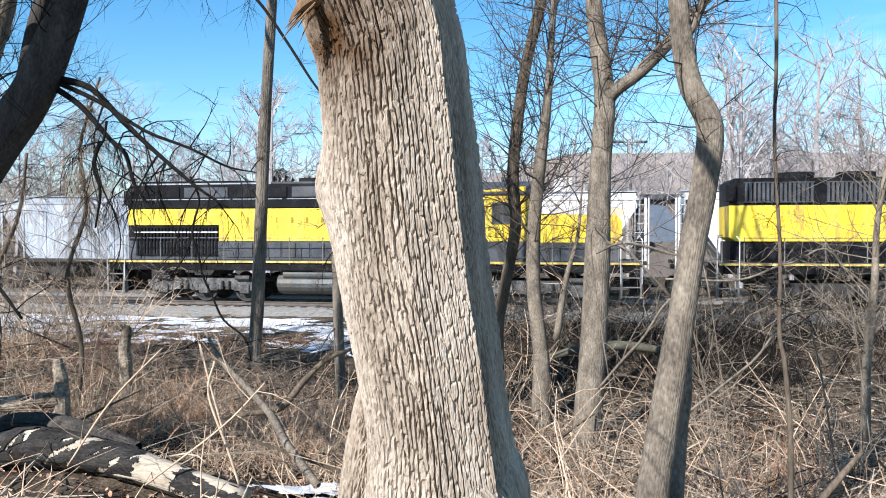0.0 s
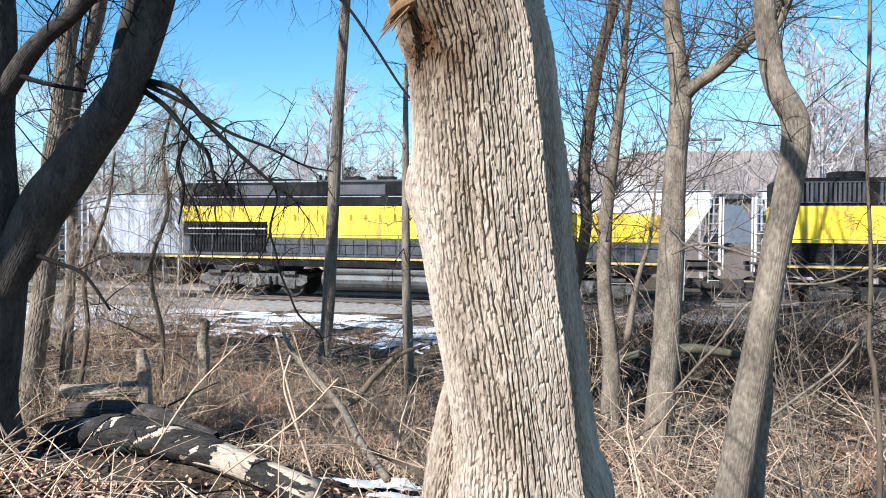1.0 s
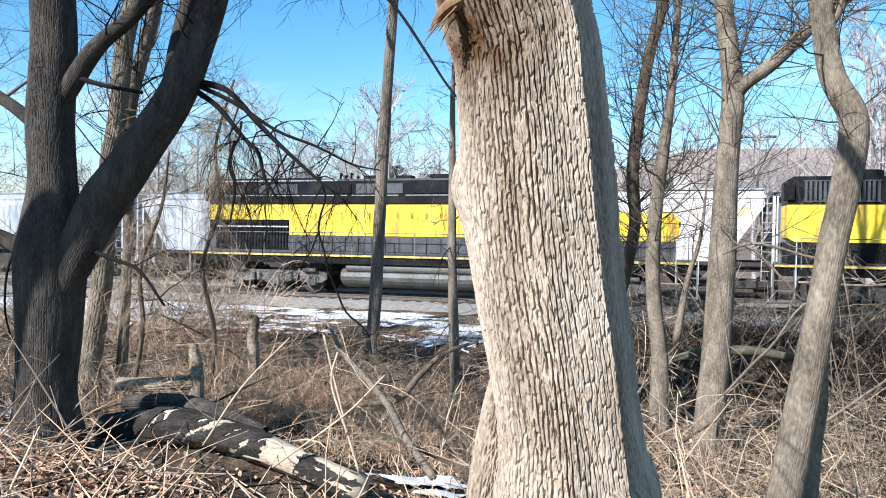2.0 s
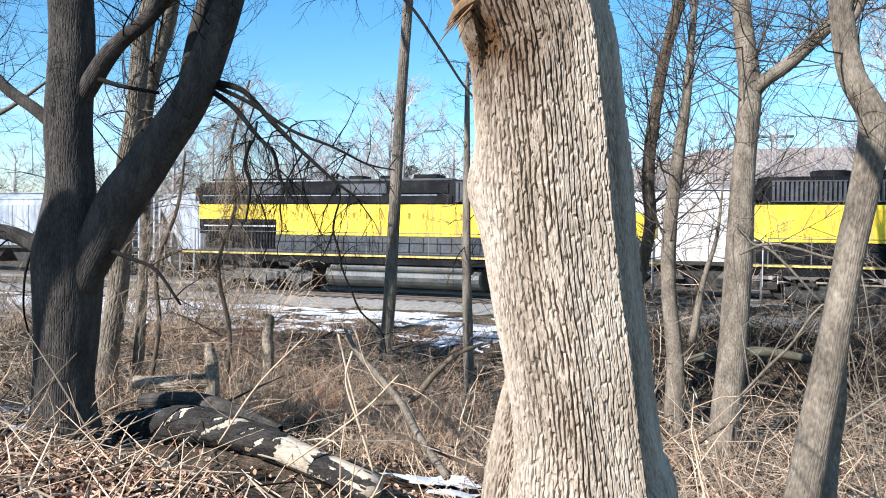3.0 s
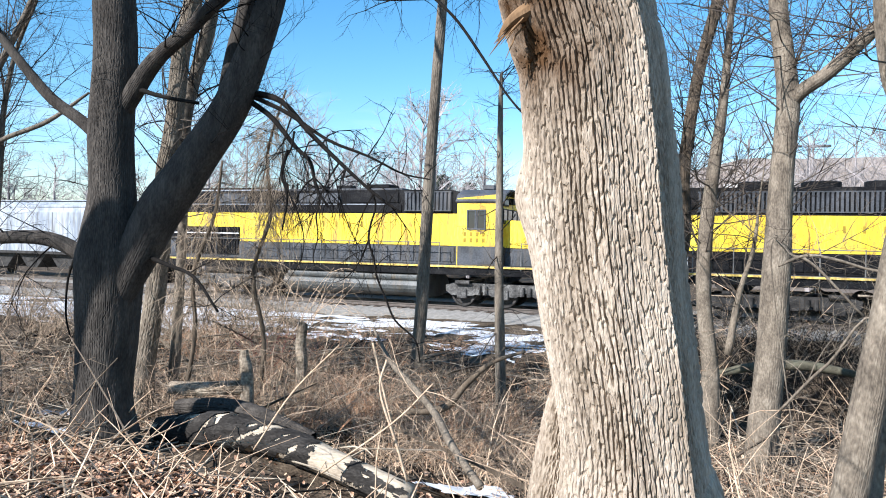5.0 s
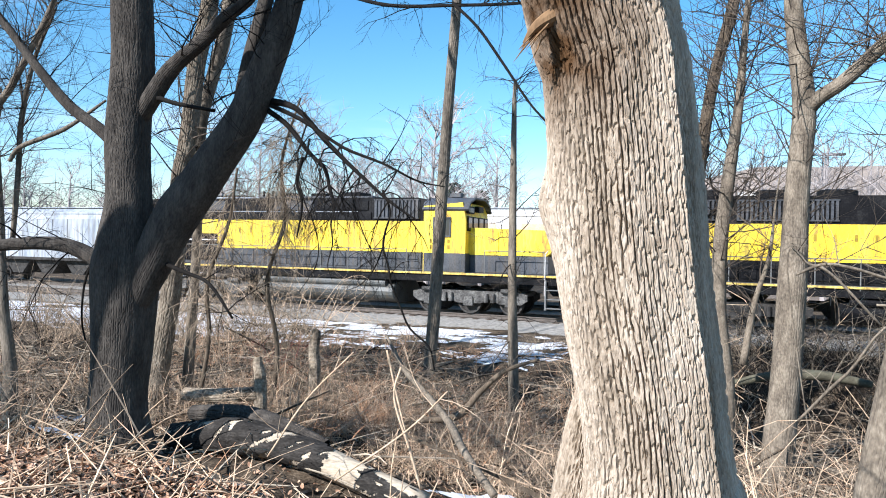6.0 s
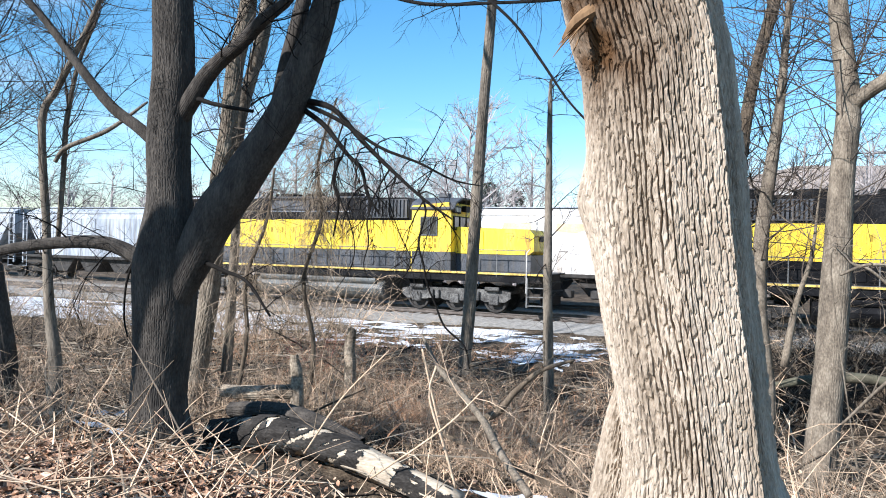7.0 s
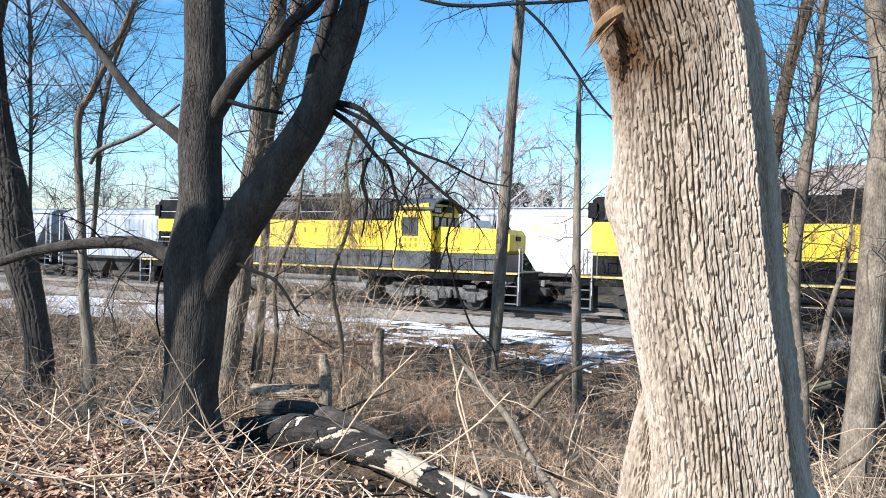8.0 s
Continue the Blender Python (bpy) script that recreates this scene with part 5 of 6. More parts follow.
# ---------------------------------------------------------------- hopper cars on the far track
def hopper(label, length, mat, s0):
    root = tagged(new("hopper_car"), label, "freight car", "standing hopper cars")
    h0, h1, w = 1.35, 4.55, 1.5
    b = Soup()
    # body with sloping ends, rounded side sheets
    prof = [(-w, 1.5), (-w, 3.9), (-w + 0.12, 4.25), (-0.8, h1), (0.8, h1), (w - 0.12, 4.25), (w, 3.9), (w, 1.5)]
    for x, lift in ((0.4, 0), (length - 0.4, 0)):
        b.v += [Vector((x + (1.6 if z < 2 and x < 1 else -1.6 if z < 2 else 0), y, z)) for y, z in prof]
    n = len(prof)
    b.f.append(tuple(reversed(range(n))))
    b.f.append(tuple(range(n, 2 * n)))
    for i in range(n):
        j = (i + 1) % n
        b.f.append((i, j, n + j, n + i))
    body = part("body", b, mat, root, "", False)
    nb = int(length / 3.4)
    for k in range(nb):                                     # discharge bays
        x0, x1 = 2.2 + k * (length - 4.4) / nb, 2.2 + (k + 1) * (length - 4.4) / nb
        q = Soup()
        q.prism([(x0 + 0.05, 1.52), (x1 - 0.05, 1.52), ((x0 + x1) / 2 + 0.4, 0.55), ((x0 + x1) / 2 - 0.4, 0.55)], -1.2, 1.2)
        part("discharge_bay", q, M_STEEL, root, "dirty dark discharge bay")
    box_part("side_sill", (0.0, length, -w - 0.03, -w + 0.06, 1.38, 1.56), M_STEEL, root)
    box_part("side_sill", (0.0, length, w - 0.06, w + 0.03, 1.38, 1.56), M_STEEL, root)
    box_part("roof_walk", (0.3, length - 0.3, -0.45, 0.45, h1 + 0.08, h1 + 0.13), M_LGREY, root, "grating roof walk", 0.0)
    box_part("top_rail", (0.3, length - 0.3, -w + 0.06, -w + 0.2, 4.2, 4.32), mat, root)
    m = int(length / 1.25)
    for k in range(m + 1 if mat is M_LGREY else 0):          # ribs
        x = 0.45 + k * (length - 0.9) / m
        box_part("rib", (x - 0.03, x + 0.03, -w - 0.025, -w + 0.01, 1.56, 3.9), mat, body, "", 0.0)
    for x, d in ((0.05, 1), (length - 0.05, -1)):
        box_part("end_post", (x - 0.05, x + 0.05, -w, -w + 0.1, 1.0, 4.3), mat, root, "", 0.0)
        box_part("end_sheet", (x + 0.25 * d - 0.03, x + 0.25 * d + 0.03, -w + 0.1, w - 0.1, 2.9, 4.3), M_LGREY, root, "grey end sheet", 0.0)
        q = Soup()
        for zz in range(9):
            q.tube([(x, -w - 0.04, 0.8 + zz * 0.4), (x + 0.45 * d, -w - 0.04, 0.8 + zz * 0.4)], [0.014, 0.014], 4)
        q.tube([(x + 0.45 * d, -w - 0.04, 0.7), (x + 0.45 * d, -w - 0.04, 4.3)], [0.02, 0.02], 4)
        part("ladder", q, mat, root, "side ladder")
        box_part("end_platform", (min(x, x + 1.9 * d), max(x, x + 1.9 * d), -1.3, 1.3, 1.15, 1.35), M_STEEL, root)
        q = Soup()
        q.box(x + 1.0 * d - 1.1, x + 1.0 * d + 1.1, -1.0, -0.88, 0.4, 0.75, 0.05)
        q.box(x + 1.0 * d - 1.1, x + 1.0 * d + 1.1, 0.88, 1.0, 0.4, 0.75, 0.05)
        q.box(x + 1.0 * d - 0.2, x + 1.0 * d + 0.2, -1.0, 1.0, 0.5, 0.7)
        t = part("truck", q, M_STEEL, root, "rusty two-axle bogie")
        for dx in (-0.85, 0.85):
            wq = Soup()
            for y in (-0.78, 0.72):
                wq.tube([(x + 1.0 * d + dx, y, 0.45), (x + 1.0 * d + dx, y + 0.08, 0.45)], [0.45, 0.42], 18)
            wq.tube([(x + 1.0 * d + dx, -0.75, 0.45), (x + 1.0 * d + dx, 0.75, 0.45)], [0.08, 0.08], 8)
            part("wheelset", wq, M_STEEL, t)
    for k, x in enumerate((1.6, 4.2, length - 2.4)):
        q = Soup()
        q.v = [Vector((x + dx, -w - 0.012 + 0.004 * (k % 2), z)) for dx, z in ((0, 3.5), (1.0, 3.42), (1.5, 3.6), (1.4, 3.85), (0.1, 3.87))]
        q.v += [v + Vector((0, 0.02, 0)) for v in q.v]
        q.f = [(0, 1, 2, 3, 4), (9, 8, 7, 6, 5)] + [(i, (i + 1) % 5, (i + 1) % 5 + 5, i + 5) for i in range(5)]
        if mat is M_WHITE:
            part("rust_patch", q, M_STAIN, body, "orange rust patch")
    # end slope sheet as a flat plate, its shade painted blue grey
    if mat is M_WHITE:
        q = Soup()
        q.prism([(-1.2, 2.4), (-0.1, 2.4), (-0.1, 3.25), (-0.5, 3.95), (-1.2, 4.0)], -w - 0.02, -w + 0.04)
        part("shaded_slope_sheet", q, M_SHADEPANEL, root, "end slope sheet coloured blue grey for shade")
        for x in (-1.22, -0.08):
            box_part("slope_sheet_post", (x - 0.03, x + 0.03, -w - 0.05, -w + 0.05, 1.2, 4.3), M_WHITE, root, "", 0.01)
    root.matrix_world = track_pose(s0, 5.4, RAIL_Z)
    return root


hopper("white covered hopper car with rust stains, standing", 17.6, M_WHITE, -9.3)
hopper("pale grey covered hopper car with streaked sides, standing", 14.2, M_LGREY, -23.3)
hopper("grey covered hopper car with faded paint, standing", 17.0, M_LGREY, -41.2)
hopper("white covered hopper car beyond the second locomotive", 17.6, M_WHITE, 9.6)
hopper("grey covered hopper car at the far end of the string", 17.0, M_LGREY, -59.0)

# ---------------------------------------------------------------- far things
def hill():
    X = np.linspace(-900, 1500, 160)
    Y = np.linspace(500, 1100, 30)
    def z(a, b):
        r = np.clip((b - 500) / 250, 0, 1)
        east = np.clip((a + 200) / 330, 0.3, 1)
        return -1.3 + r * east * (86 + 30 * (fbm(a * 0.004 + 3, b * 0.002, 3) - 0.45)) + 7 * r * fbm(a * 0.05, b * 0.05, 3)
    tagged(sheet("hill", X, Y, z, M_HILL), "low distant ridge covered in bare woods", "hill", kind="structure")


hill()


def lamp_post(x, y, h):
    root = tagged(new("street_lamp"), "tall grey twin-headed yard lamp", "lamp")
    s = Soup()
    s.tube([(0, 0, 0), (0, 0, h * 0.5), (0, 0, h)], [0.16, 0.13, 0.09], 10)
    part("pole", s, M_LAMP, root)
    s = Soup()
    s.tube([(-2.0, 0, h), (2.0, 0, h)], [0.06, 0.06], 6)
    part("crossarm", s, M_LAMP, root)
    for d in (-1, 1):
        s = Soup()
        s.box(d * 1.5 - 0.8, d * 1.5 + 0.8, -0.3, 0.3, h - 0.05, h + 0.22, 0.06)
        part("lamp_head", s, M_LAMP, root)
    root.location = (x, y, -1.3)


lamp_post(22.1, 90.0, 14.2)


def building():
    root = tagged(new("building"), "low building with a flat dark roof and white rooftop box", "building")
    s = Soup()
    s.box(0, 26, 0, 14, 0, 5.6)
    part("wall", s, M_WALL, root)
    box_part("roof", (-0.4, 26.4, -0.4, 14.4, 5.6, 6.0), M_ROOF, root)
    box_part("rooftop_unit", (0.6, 2.0, 2, 3.6, 6.0, 7.5), M_WHITE, root)
    for k in range(6):
        w = box_part("window", (2 + k * 4, 4 + k * 4, -0.06, 0.02, 2.0, 3.6), M_ROOF, root, "", 0.0)
        box_part("pane", (2.1 + k * 4, 3.9 + k * 4, -0.08, -0.06, 2.1, 3.5), GLASS, w, "", 0.0)
    root.matrix_world = pose(7.6, 56, -1.3, 0, 0, -9)


building()

# ---------------------------------------------------------------- fallen wood
def fallen(label, line, mat, name="log", sides=12, seed=1, cat="log", slim=1.0, wander=0.0, twigs=0, jag=0.0, ridges=None):
    """A length of wood along a line; jag breaks its upper end, twigs are side shoots."""
    r = random.Random(seed * 13 + int(abs(line[0][0]) * 50))
    b = Vector(line[0][:3])
    root = new(name, None)
    root.location = b
    tagged(root, label, cat)
    ln = [(p[0] - b.x + r.uniform(-1, 1) * wander, p[1] - b.y + r.uniform(-1, 1) * wander, p[2] - b.z + r.uniform(-1, 1) * wander, p[3] * slim) for p in line]
    q = furrowed(ln, *ridges, seed) if ridges else trunk_mesh(name, ln, mat, sides, 0.12, seed=seed)
    if jag:
        for v in q.v[-sides:]:
            v.z += r.uniform(-0.2, 1.0) * jag
        for v in q.v[-2 * sides:-sides]:
            v.z += r.uniform(-0.3, 0.4) * jag
    part("trunk", q, mat, root, smooth=not jag and not ridges)
    if twigs:
        part("side_shoot", twigs_on(ln, r, twigs, 0.7, 0.008 * slim + 0.002, 2, 0.2, 0.1), mat, root)["kind"] = "stuff"
    return root


LOG = fallen("fallen tree trunk with bark peeled off in patches", L["log"], M_LOG, seed=2, sides=18)
b = Vector(L["log"][0][:3])
AROUND = 84
q = trunk_mesh("bark", [(p[0] - b.x, p[1] - b.y, p[2] - b.z, p[3] * 1.08) for p in L["log"]], M_LOGBARK, AROUND, 0.12, 44, seed=2)
rows_ = len(q.v) // AROUND


def barked(f):
    """Bark clings all round but for torn patches and one bare stretch."""
    i, k = f[0] // AROUND, f[0] % AROUND
    edge = 0.05 * (fbm(np.array(k * 0.35), np.array(i * 0.1), 3) - 0.45)
    t = i / rows_ + edge
    bare = 0.70 < t < 0.82 or (t > 0.86 and fbm(np.array(i * 0.05 + 8), np.array(k * 0.09), 4) > 0.42)
    torn = fbm(np.array(i * 0.085 + 3), np.array(k * 0.13 + i * 0.11), 4) > 0.60
    return not (bare or torn)


q.f = [f for f in q.f if len(f) == 4 and barked(f)]
part("bark", q, M_LOGBARK, LOG, "dark bark left in patches", True)
fallen("dark rotting log lying across another", L["log2"], M_DARK, seed=3, slim=1.05, wander=0.03, ridges=(160, 48, 0.022, 0.05))
fallen("short pale log on the ground", L["log3"], M_DEADWOOD, seed=4, wander=0.03, slim=1.1, ridges=(90, 40, 0.02, 0.05))
fallen("broken upright grey tree stump", [(-5.92, 14.0, -1.9, 0.11)] + L["stump"], M_DEADWOOD, "stump", 16, cat="stump", slim=1.1, jag=0.16)
fallen("broken upright stump beside a log", [(-6.09, 12.0, -1.7, 0.11)] + L["stump2"], M_DEADWOOD, "stump", 16, cat="stump", slim=1.1, jag=0.16)
fallen("long grey fallen branch leaning down the bank", L["fall"], M_TAN, "branch", 9, cat="branch", slim=0.9, wander=0.04, twigs=10)
for key in ("bow", "bow2", "side1", "side2", "side3"):
    e = L[key][-1]
    fallen("pale bent branch arching through the brush", L[key] + [(e[0] + 0.6, e[1] + 0.2, gz(e[0] + 0.6, e[1] + 0.2) - 0.05, e[3])], M_TAN, "branch", 7, len(key), "branch", 0.62, 0.07, 14)
for key in ("cane1", "cane2", "cane3", "cane4"):
    fallen("long pale dead cane leaning over the bank", L[key], M_CANE, "cane", 6, cat="cane", slim=0.6, wander=0.03, twigs=3)
fallen("dark broken branch sticking out of dry grass", L["dark1"], M_BROWN, "branch", 7, cat="branch")
fallen("mossy rotten log under the far bank", L["moss"], M_MOSS, seed=6, slim=0.75, wander=0.08)
fallen("dark crooked fallen branch", L["cross"], M_BROWN, "branch", 8, cat="branch", slim=0.7, wander=0.07, twigs=12)


# ---------------------------------------------------------------- brush
def shrub(seed, count, length, radius, depth, mat, droop, label, name="shrub", spread=0.5):
    rng_ = random.Random(seed)
    s = Soup()
    for k in range(count):
        a, r = rng_.uniform(0, 6.28), rng_.uniform(0, spread)
        d = Vector((math.cos(a) * rng_.uniform(0.1, 1.0), math.sin(a) * rng_.uniform(0.1, 1.0), rng_.uniform(0.5, 1.4)))
        f = rng_.uniform(0.5, 1.2)
        sprout(s, rng_, (r * math.cos(a), r * math.sin(a), -0.08), d, length * f, radius * f, depth, droop, (2, 4), 0.45, 4)
    ob = new(name, s.mesh(name, mat))
    return tagged(ob, label, "shrub", "brush along the gully")


SHRUBS = [shrub(1, 12, 1.3, 0.010, 2, M_TWIG, 0.2, "tangled leafless shrub with brown twigs"),
          shrub(2, 11, 1.6, 0.011, 2, M_TWIG, 0.35, "arching leafless shrub with brown twigs"),
          shrub(3, 13, 1.1, 0.008, 2, M_CANE, 0.3, "dry straw-coloured leafless shrub"),
          shrub(4, 12, 1.0, 0.008, 2, M_TWIG_DARK, 0.2, "dark leafless thorny shrub with shade put into its colour"),
          shrub(5, 14, 0.8, 0.007, 2, M_RUST, 0.2, "russet clump of dead bracken"),
          shrub(6, 10, 1.7, 0.012, 2, M_CANE, 0.45, "pale arching clump of dead canes")]
rng = random.Random(12)
spots = []
for i in range(250):
    y = rng.uniform(7.5, 24)
    x = rng.uniform(-1.15, 0.66) * y
    k = rng.choices(range(6), (5, 4, 3, 3, 2, 3) if x < 0 else (5, 4, 1, 6, 2, 1))[0]
    spots.append((x, y, k))
for i in range(110):                                        # taller thicket before the track
    y = rng.uniform(18, 24.5)
    x = rng.choice((rng.uniform(0.05, 0.66), rng.uniform(-1.2, -0.42))) * y
    spots.append((x, y, rng.choice((0, 1, 1, 3, 5) if x < 2 else (3, 3, 3, 3, 1))))
for i in range(70):                                         # russet growth beyond the log
    spots.append((rng.uniform(-8, -1.2), rng.uniform(11.8, 16), rng.choice((4, 4, 2, 2, 0))))
for i in range(100):                                        # dark thicket, also standing in for shade before the second locomotive
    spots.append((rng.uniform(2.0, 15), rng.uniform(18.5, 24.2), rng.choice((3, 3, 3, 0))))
for i in range(30):                                         # dark shrubs in place of the shade under the far bank
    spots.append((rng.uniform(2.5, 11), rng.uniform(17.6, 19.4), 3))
for i in range(60):                                         # straw clumps on the gully floor
    y = rng.uniform(11, 18)
    spots.append((rng.uniform(-0.6, 0.1) * y, y, rng.choice((2, 2, 4))))
for i in range(12):                                         # russet clump beside the kinked tree
    spots.append((rng.uniform(3.3, 5.2), rng.uniform(9.3, 11.2), rng.choice((4, 4, 3))))
for i in range(30):                                         # straw on the bank beyond the log
    spots.append((rng.uniform(-9, -1.5), rng.uniform(11.6, 15.5), 2))
placed = []
for x, y, k in spots:
    off = y - TRACK_Y - TRACK_K * x
    if off > -5 or (-9.5 < x < -1 and y > 16.5 and rng.random() < 0.5) or (-0.85 * y < x < -0.1 * y and y < 11.5):
        continue
    placed.append((x, y, k, rng.uniform(0, 360), rng.uniform(0.6, 1.1) * (0.7 if -9.5 < x < -1 and y > 16 else 1.35 if y > 17 else 1)))
placed.sort(key=lambda p: p[1])
first, far = set(), {}
for i, (x, y, k, turn, size) in enumerate(placed):
    m = pose(x, y, gz(x, y), 0, 0, turn) @ Matrix.Scale(size, 4)
    if i >= 280 and k in first:                               # the far rest is one mesh of each kind
        far.setdefault(k, []).append(m)
    elif k not in first:
        first.add(k)
        SHRUBS[k].matrix_world = m
    else:
        c = copy_thing(SHRUBS[k], m)
        c.scale = m.to_scale()
for k, poses in far.items():
    me = SHRUBS[k].data
    co = np.empty(len(me.vertices) * 3)
    me.vertices.foreach_get("co", co)
    co = co.reshape(-1, 3)
    faces = np.array([tuple(p.vertices) for p in me.polygons])
    q = Soup()
    for i, m in enumerate(poses):
        a = np.array(m)
        q.v += (co @ a[:3, :3].T + a[:3, 3]).tolist()
        q.f += (faces + i * len(co)).tolist()
    tagged(new("brush", q.mesh("brush", me.materials[0])), "thicket of leafless brush before the railway", "brush", kind="stuff")
red = shrub(9, 16, 0.9, 0.008, 2, M_RED, 0.1, "small shrub with dark red twigs")
red.location = (-8.3, 17.2, gz(-8.3, 17.2))


def scatter_stalks(name, label, count, seed, area, mat, lmin, lmax, rad, lean):
    """Loose dry stalks, bent, standing and lying on the ground."""
    rng_ = random.Random(seed)
    s = Soup()
    for k in range(count):
        x, y = area(rng_)
        if -0.72 * y < x < -0.12 * y and 6.9 < y < 11.2 and lmax > 0.5 and rng_.random() < 0.72:
            continue                                          # little grows before and over the log
        if (-3.4 < x < -0.8 and 9.2 < y < 12 or -10 < x < -7.2 and 8.8 < y < 11.2) and rng_.random() < 0.75:
            continue                                          # the snow remnants lie open
        z = gz(x, y)
        a, up = rng_.uniform(0, 6.28), rng_.uniform(*lean)
        d = Vector((math.cos(a), math.sin(a), up)).normalized()
        ln, r = rng_.uniform(lmin, lmax), rad * rng_.uniform(0.6, 1.3)
        p = Vector((x, y, z + 0.02))
        b = Vector((rng_.uniform(-1, 1), rng_.uniform(-1, 1), rng_.uniform(-0.9, 0.1))) * 0.25
        pts = [p + d * ln * t + b * ln * t * t for t in (0, 0.35, 0.7, 1.0)]
        if rng_.random() < 0.45:                              # snapped over
            fold = Vector((rng_.uniform(-1, 1), rng_.uniform(-1, 1), rng_.uniform(-1.0, 0.2))).normalized() * ln * 0.35
            pts[2:] = [pts[1] + fold, pts[1] + 2 * fold]
        pts = [Vector((q.x, q.y, max(q.z, gz(q.x, q.y) + 0.01))) for q in pts]
        s.tube(pts, [r, r * 0.9, r * 0.7, r * 0.4], 3, cap=False)
    return tagged(new(name, s.mesh(name, mat)), label, "dead stalks", kind="stuff")


def wedge(y0, y1, a, b):
    def pick(r):
        y = r.uniform(y0, y1)
        return r.uniform(a, b) * y, y
    return pick


scatter_stalks("dry_stalks", "dry straw-coloured stalks leaning over the bank", 1000, 1, wedge(4.5, 9.2, -1.25, 0.0), M_CANE, 0.3, 1.2, 0.0105, (0.05, 1.2))
scatter_stalks("dry_stalks", "pale dead grass stems flattened on the slope", 7000, 2, wedge(5.6, 10.0, 0.12, 0.66), M_CANE, 0.2, 0.7, 0.0045, (0.0, 0.9))
scatter_stalks("dry_stalks", "brown dead stems over the gully floor", 4600, 3, wedge(9.5, 18, -1.2, 0.64), M_TWIG, 0.3, 1.1, 0.006, (0.0, 0.9))
scatter_stalks("dry_stalks", "russet dead stems on the bank", 900, 4, wedge(5.5, 16, -1.2, 0.6), M_RUST, 0.3, 0.8, 0.005, (0.1, 1.2))
scatter_stalks("fallen_sticks", "grey fallen sticks lying about the gully", 700, 5, wedge(7, 19, -1.2, 0.64), M_LOG, 0.6, 2.2, 0.014, (0.0, 0.35))
scatter_stalks("fallen_sticks", "dark fallen sticks lying about the gully", 700, 6, wedge(8, 21, -1.2, 0.64), M_TWIG_DARK, 0.6, 2.2, 0.014, (0.0, 0.4))


scatter_stalks("dry_stalks", "straw and dead grass on the bank beyond the log", 3600, 21, wedge(11.3, 16.5, -1.0, -0.05), M_CANE, 0.15, 0.6, 0.0065, (0.0, 1.6))
scatter_stalks("dry_stalks", "brown dead stems flattened on the slope", 1500, 12, wedge(5.0, 13, 0.0, 0.62), M_TWIG, 0.2, 0.8, 0.005, (0.0, 0.8))
scatter_stalks("dry_stalks", "dark dead stems among the dry grass", 2400, 13, wedge(9.5, 19, -0.1, 0.66), M_BRANCH, 0.3, 0.9, 0.006, (0.0, 0.8))
scatter_stalks("dry_stalks", "short dead stems poking through the snow", 2600, 17, lambda r: (r.uniform(-13, 2), r.uniform(16.5, 24.5)), M_TWIG, 0.15, 0.6, 0.006, (0.2, 2.0))
scatter_stalks("dry_stalks", "short russet stems on level ground", 1500, 18, lambda r: (r.uniform(-13, 2), r.uniform(16, 22)), M_RUST, 0.15, 0.6, 0.007, (0.2, 2.0))
scatter_stalks("fallen_sticks", "thick broken branches littering the gully", 170, 15, wedge(8.5, 19, -0.9, 0.64), M_TAN, 0.7, 2.6, 0.032, (0.0, 0.5))
scatter_stalks("fallen_sticks", "thick dark broken branches littering the gully", 150, 16, wedge(9.5, 19, -0.9, 0.64), M_BROWN, 0.7, 2.6, 0.036, (0.0, 0.6))
scatter_stalks("tall_canes", "tall pale dead canes leaning over the bank", 45, 7, wedge(6.5, 9.6, -0.95, 0.0), M_CANE, 0.9, 2.0, 0.010, (0.5, 2.5))
scatter_stalks("tall_canes", "tall pale dead canes leaning in the gully", 110, 8, wedge(8, 15, 0.1, 0.66), M_CANE, 0.9, 2.4, 0.011, (0.3, 2.5))
scatter_stalks("tall_canes", "tall brown dead stems standing in the gully", 300, 9, wedge(9, 18, -1.1, 0.64), M_TWIG, 0.9, 2.2, 0.009, (0.6, 3.0))


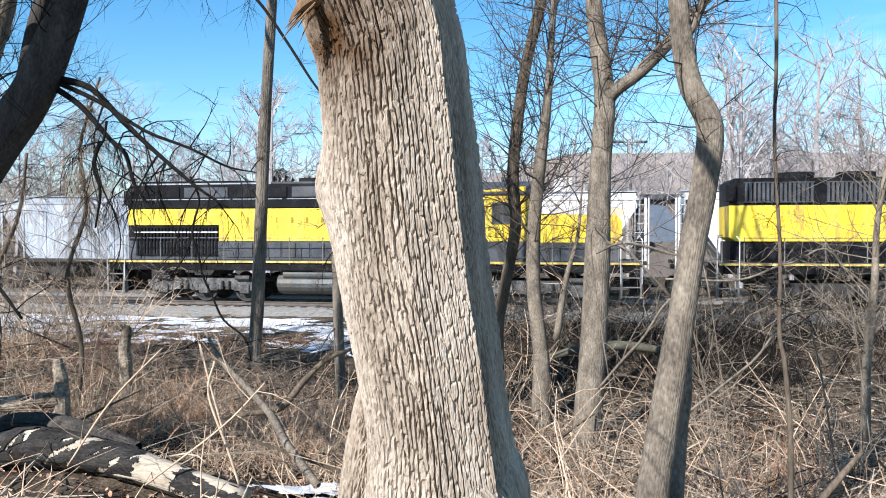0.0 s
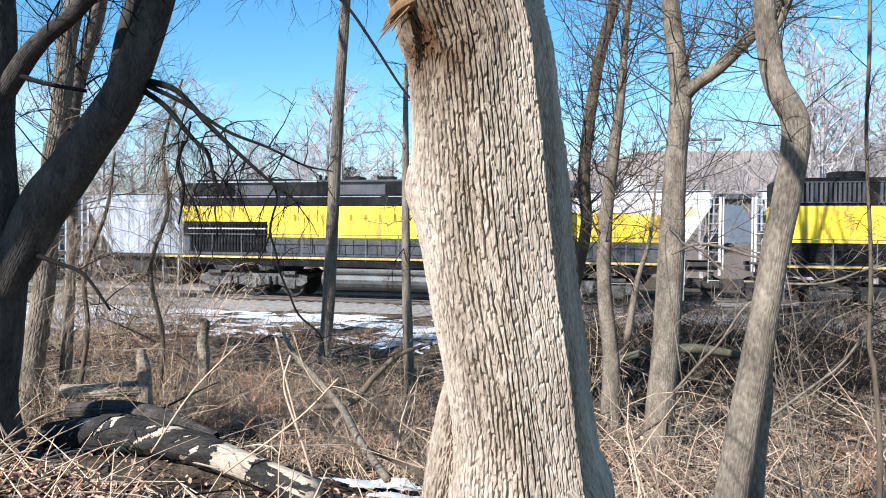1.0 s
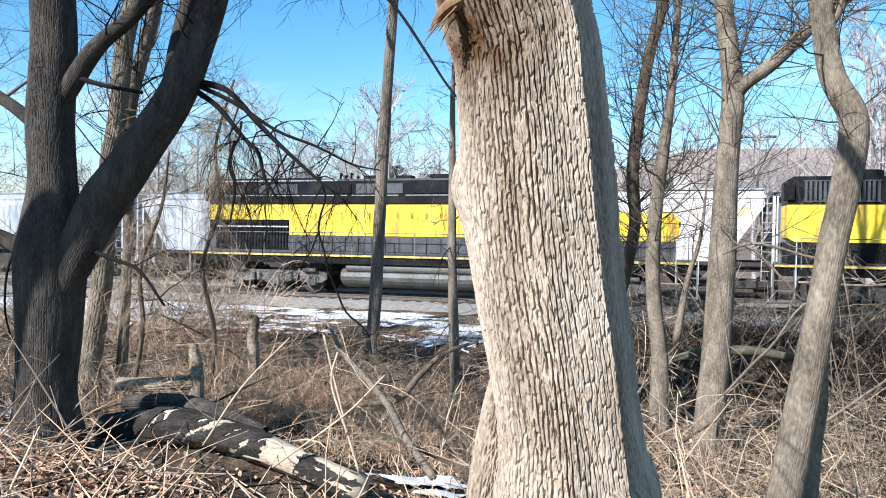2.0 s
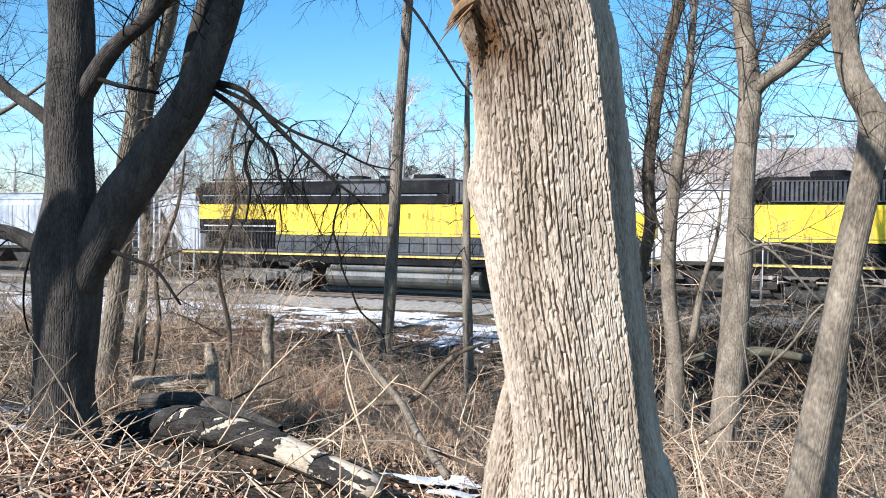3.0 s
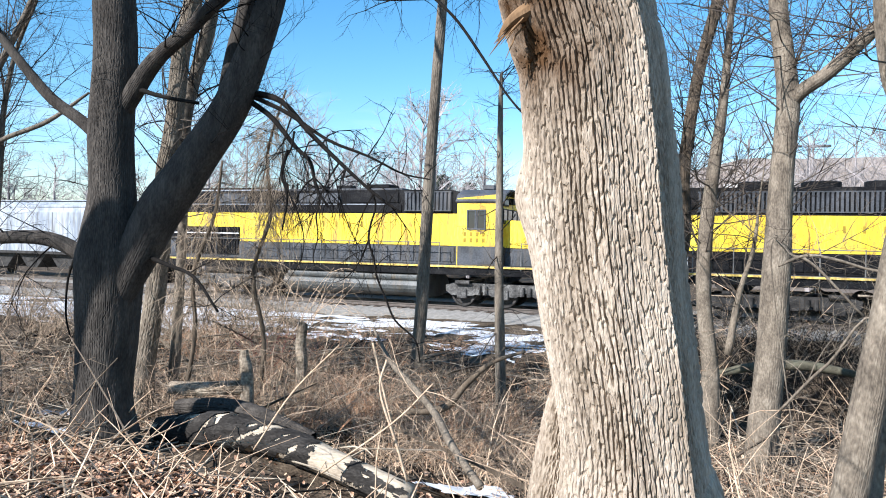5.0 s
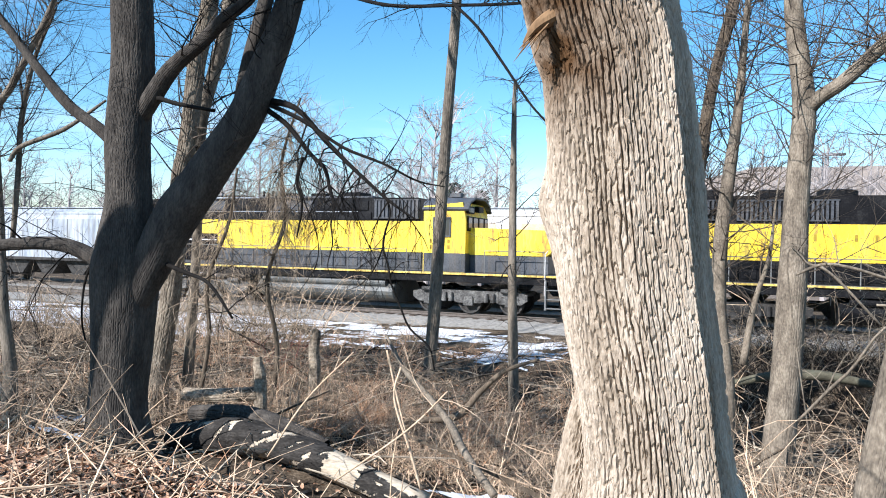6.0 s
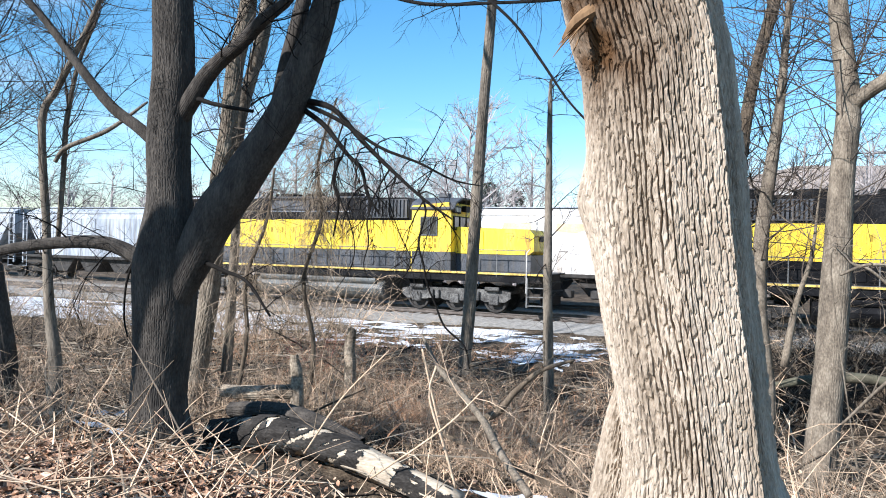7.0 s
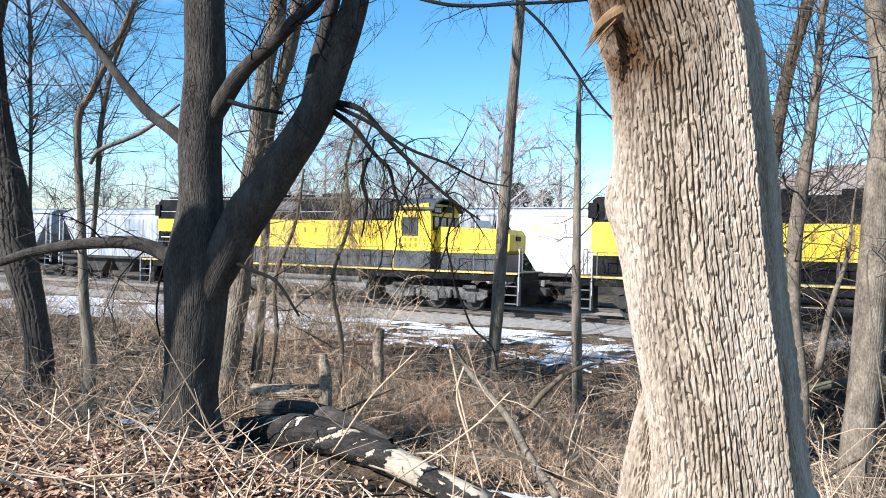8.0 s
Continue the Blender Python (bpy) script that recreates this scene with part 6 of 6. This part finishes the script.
def scatter_leaves(count, seed, area, size):
    r = random.Random(seed)
    s = Soup()
    for k in range(count):
        x, y = area(r)
        if ((x + 4.4) / 2.8) ** 4 + ((y - 8.7) / 1.3) ** 4 < 1 and r.random() < 0.92:
            continue
        q = r.uniform(0.6, 1.3) * size
        m = pose(x, y, gz(x, y) + r.uniform(0.005, 0.05), r.uniform(-45, 45), r.uniform(-45, 45), r.uniform(0, 360))
        b = len(s.v)
        c = r.uniform(0.05, 0.3) * q
        s.v += [m @ Vector(p) for p in ((-q, 0, 0), (-0.3 * q, 0.55 * q, c), (0.5 * q, 0.45 * q, c), (q, 0, 0.1 * q), (0.5 * q, -0.45 * q, c), (-0.3 * q, -0.55 * q, c))]
        s.f += [(b, b + 1, b + 2, b + 3), (b, b + 3, b + 4, b + 5)]
    return tagged(new("fallen_leaves", s.mesh("fallen_leaves", M_LEAF)), "curled brown fallen leaves covering the bank", "leaves", kind="stuff")


scatter_leaves(9000, 3, lambda r: (r.uniform(-7, 6), r.uniform(-4, 5)), 0.042)
scatter_leaves(26000, 1, wedge(4.5, 10.5, -1.3, -0.05), 0.042)
scatter_leaves(14000, 2, wedge(5.0, 17, -1.2, 0.64), 0.042)
scatter_leaves(15000, 5, wedge(5.5, 12.5, 0.12, 0.66), 0.042)


# ---------------------------------------------------------------- what moves
def motions():
    ts = [i / 10 for i in range(81)]
    way = np.interp(ts, [t for t, d in TRAVEL], [d for t, d in TRAVEL])
    way = np.convolve(np.r_[way[0] + np.array([0.318, 0.212, 0.106]), way, way[-1] - np.array([0.22, 0.44, 0.66])], np.ones(7) / 7, "valid")
    for loco, wheels, s0 in ((LOCO_A, WHEELS_A, S_A), (LOCO_B, WHEELS_B, S_B)):
        play = np.interp(ts, *zip(*SLACK)) * (loco is LOCO_B)
        play = np.convolve(np.r_[[play[0]] * 5, play, [play[-1]] * 5], np.ones(11) / 11, "valid")
        roll = way + play
        walk(loco, [(t, track_pose(s0 + d, 0, RAIL_Z)) for t, d in zip(ts, roll)])
        for w in wheels:
            x = w.location.x
            walk(w, [(t, pose(x, 0, 0.51, 0, math.degrees(d / 0.5), 0)) for t, d in zip(ts, roll)])


motions()
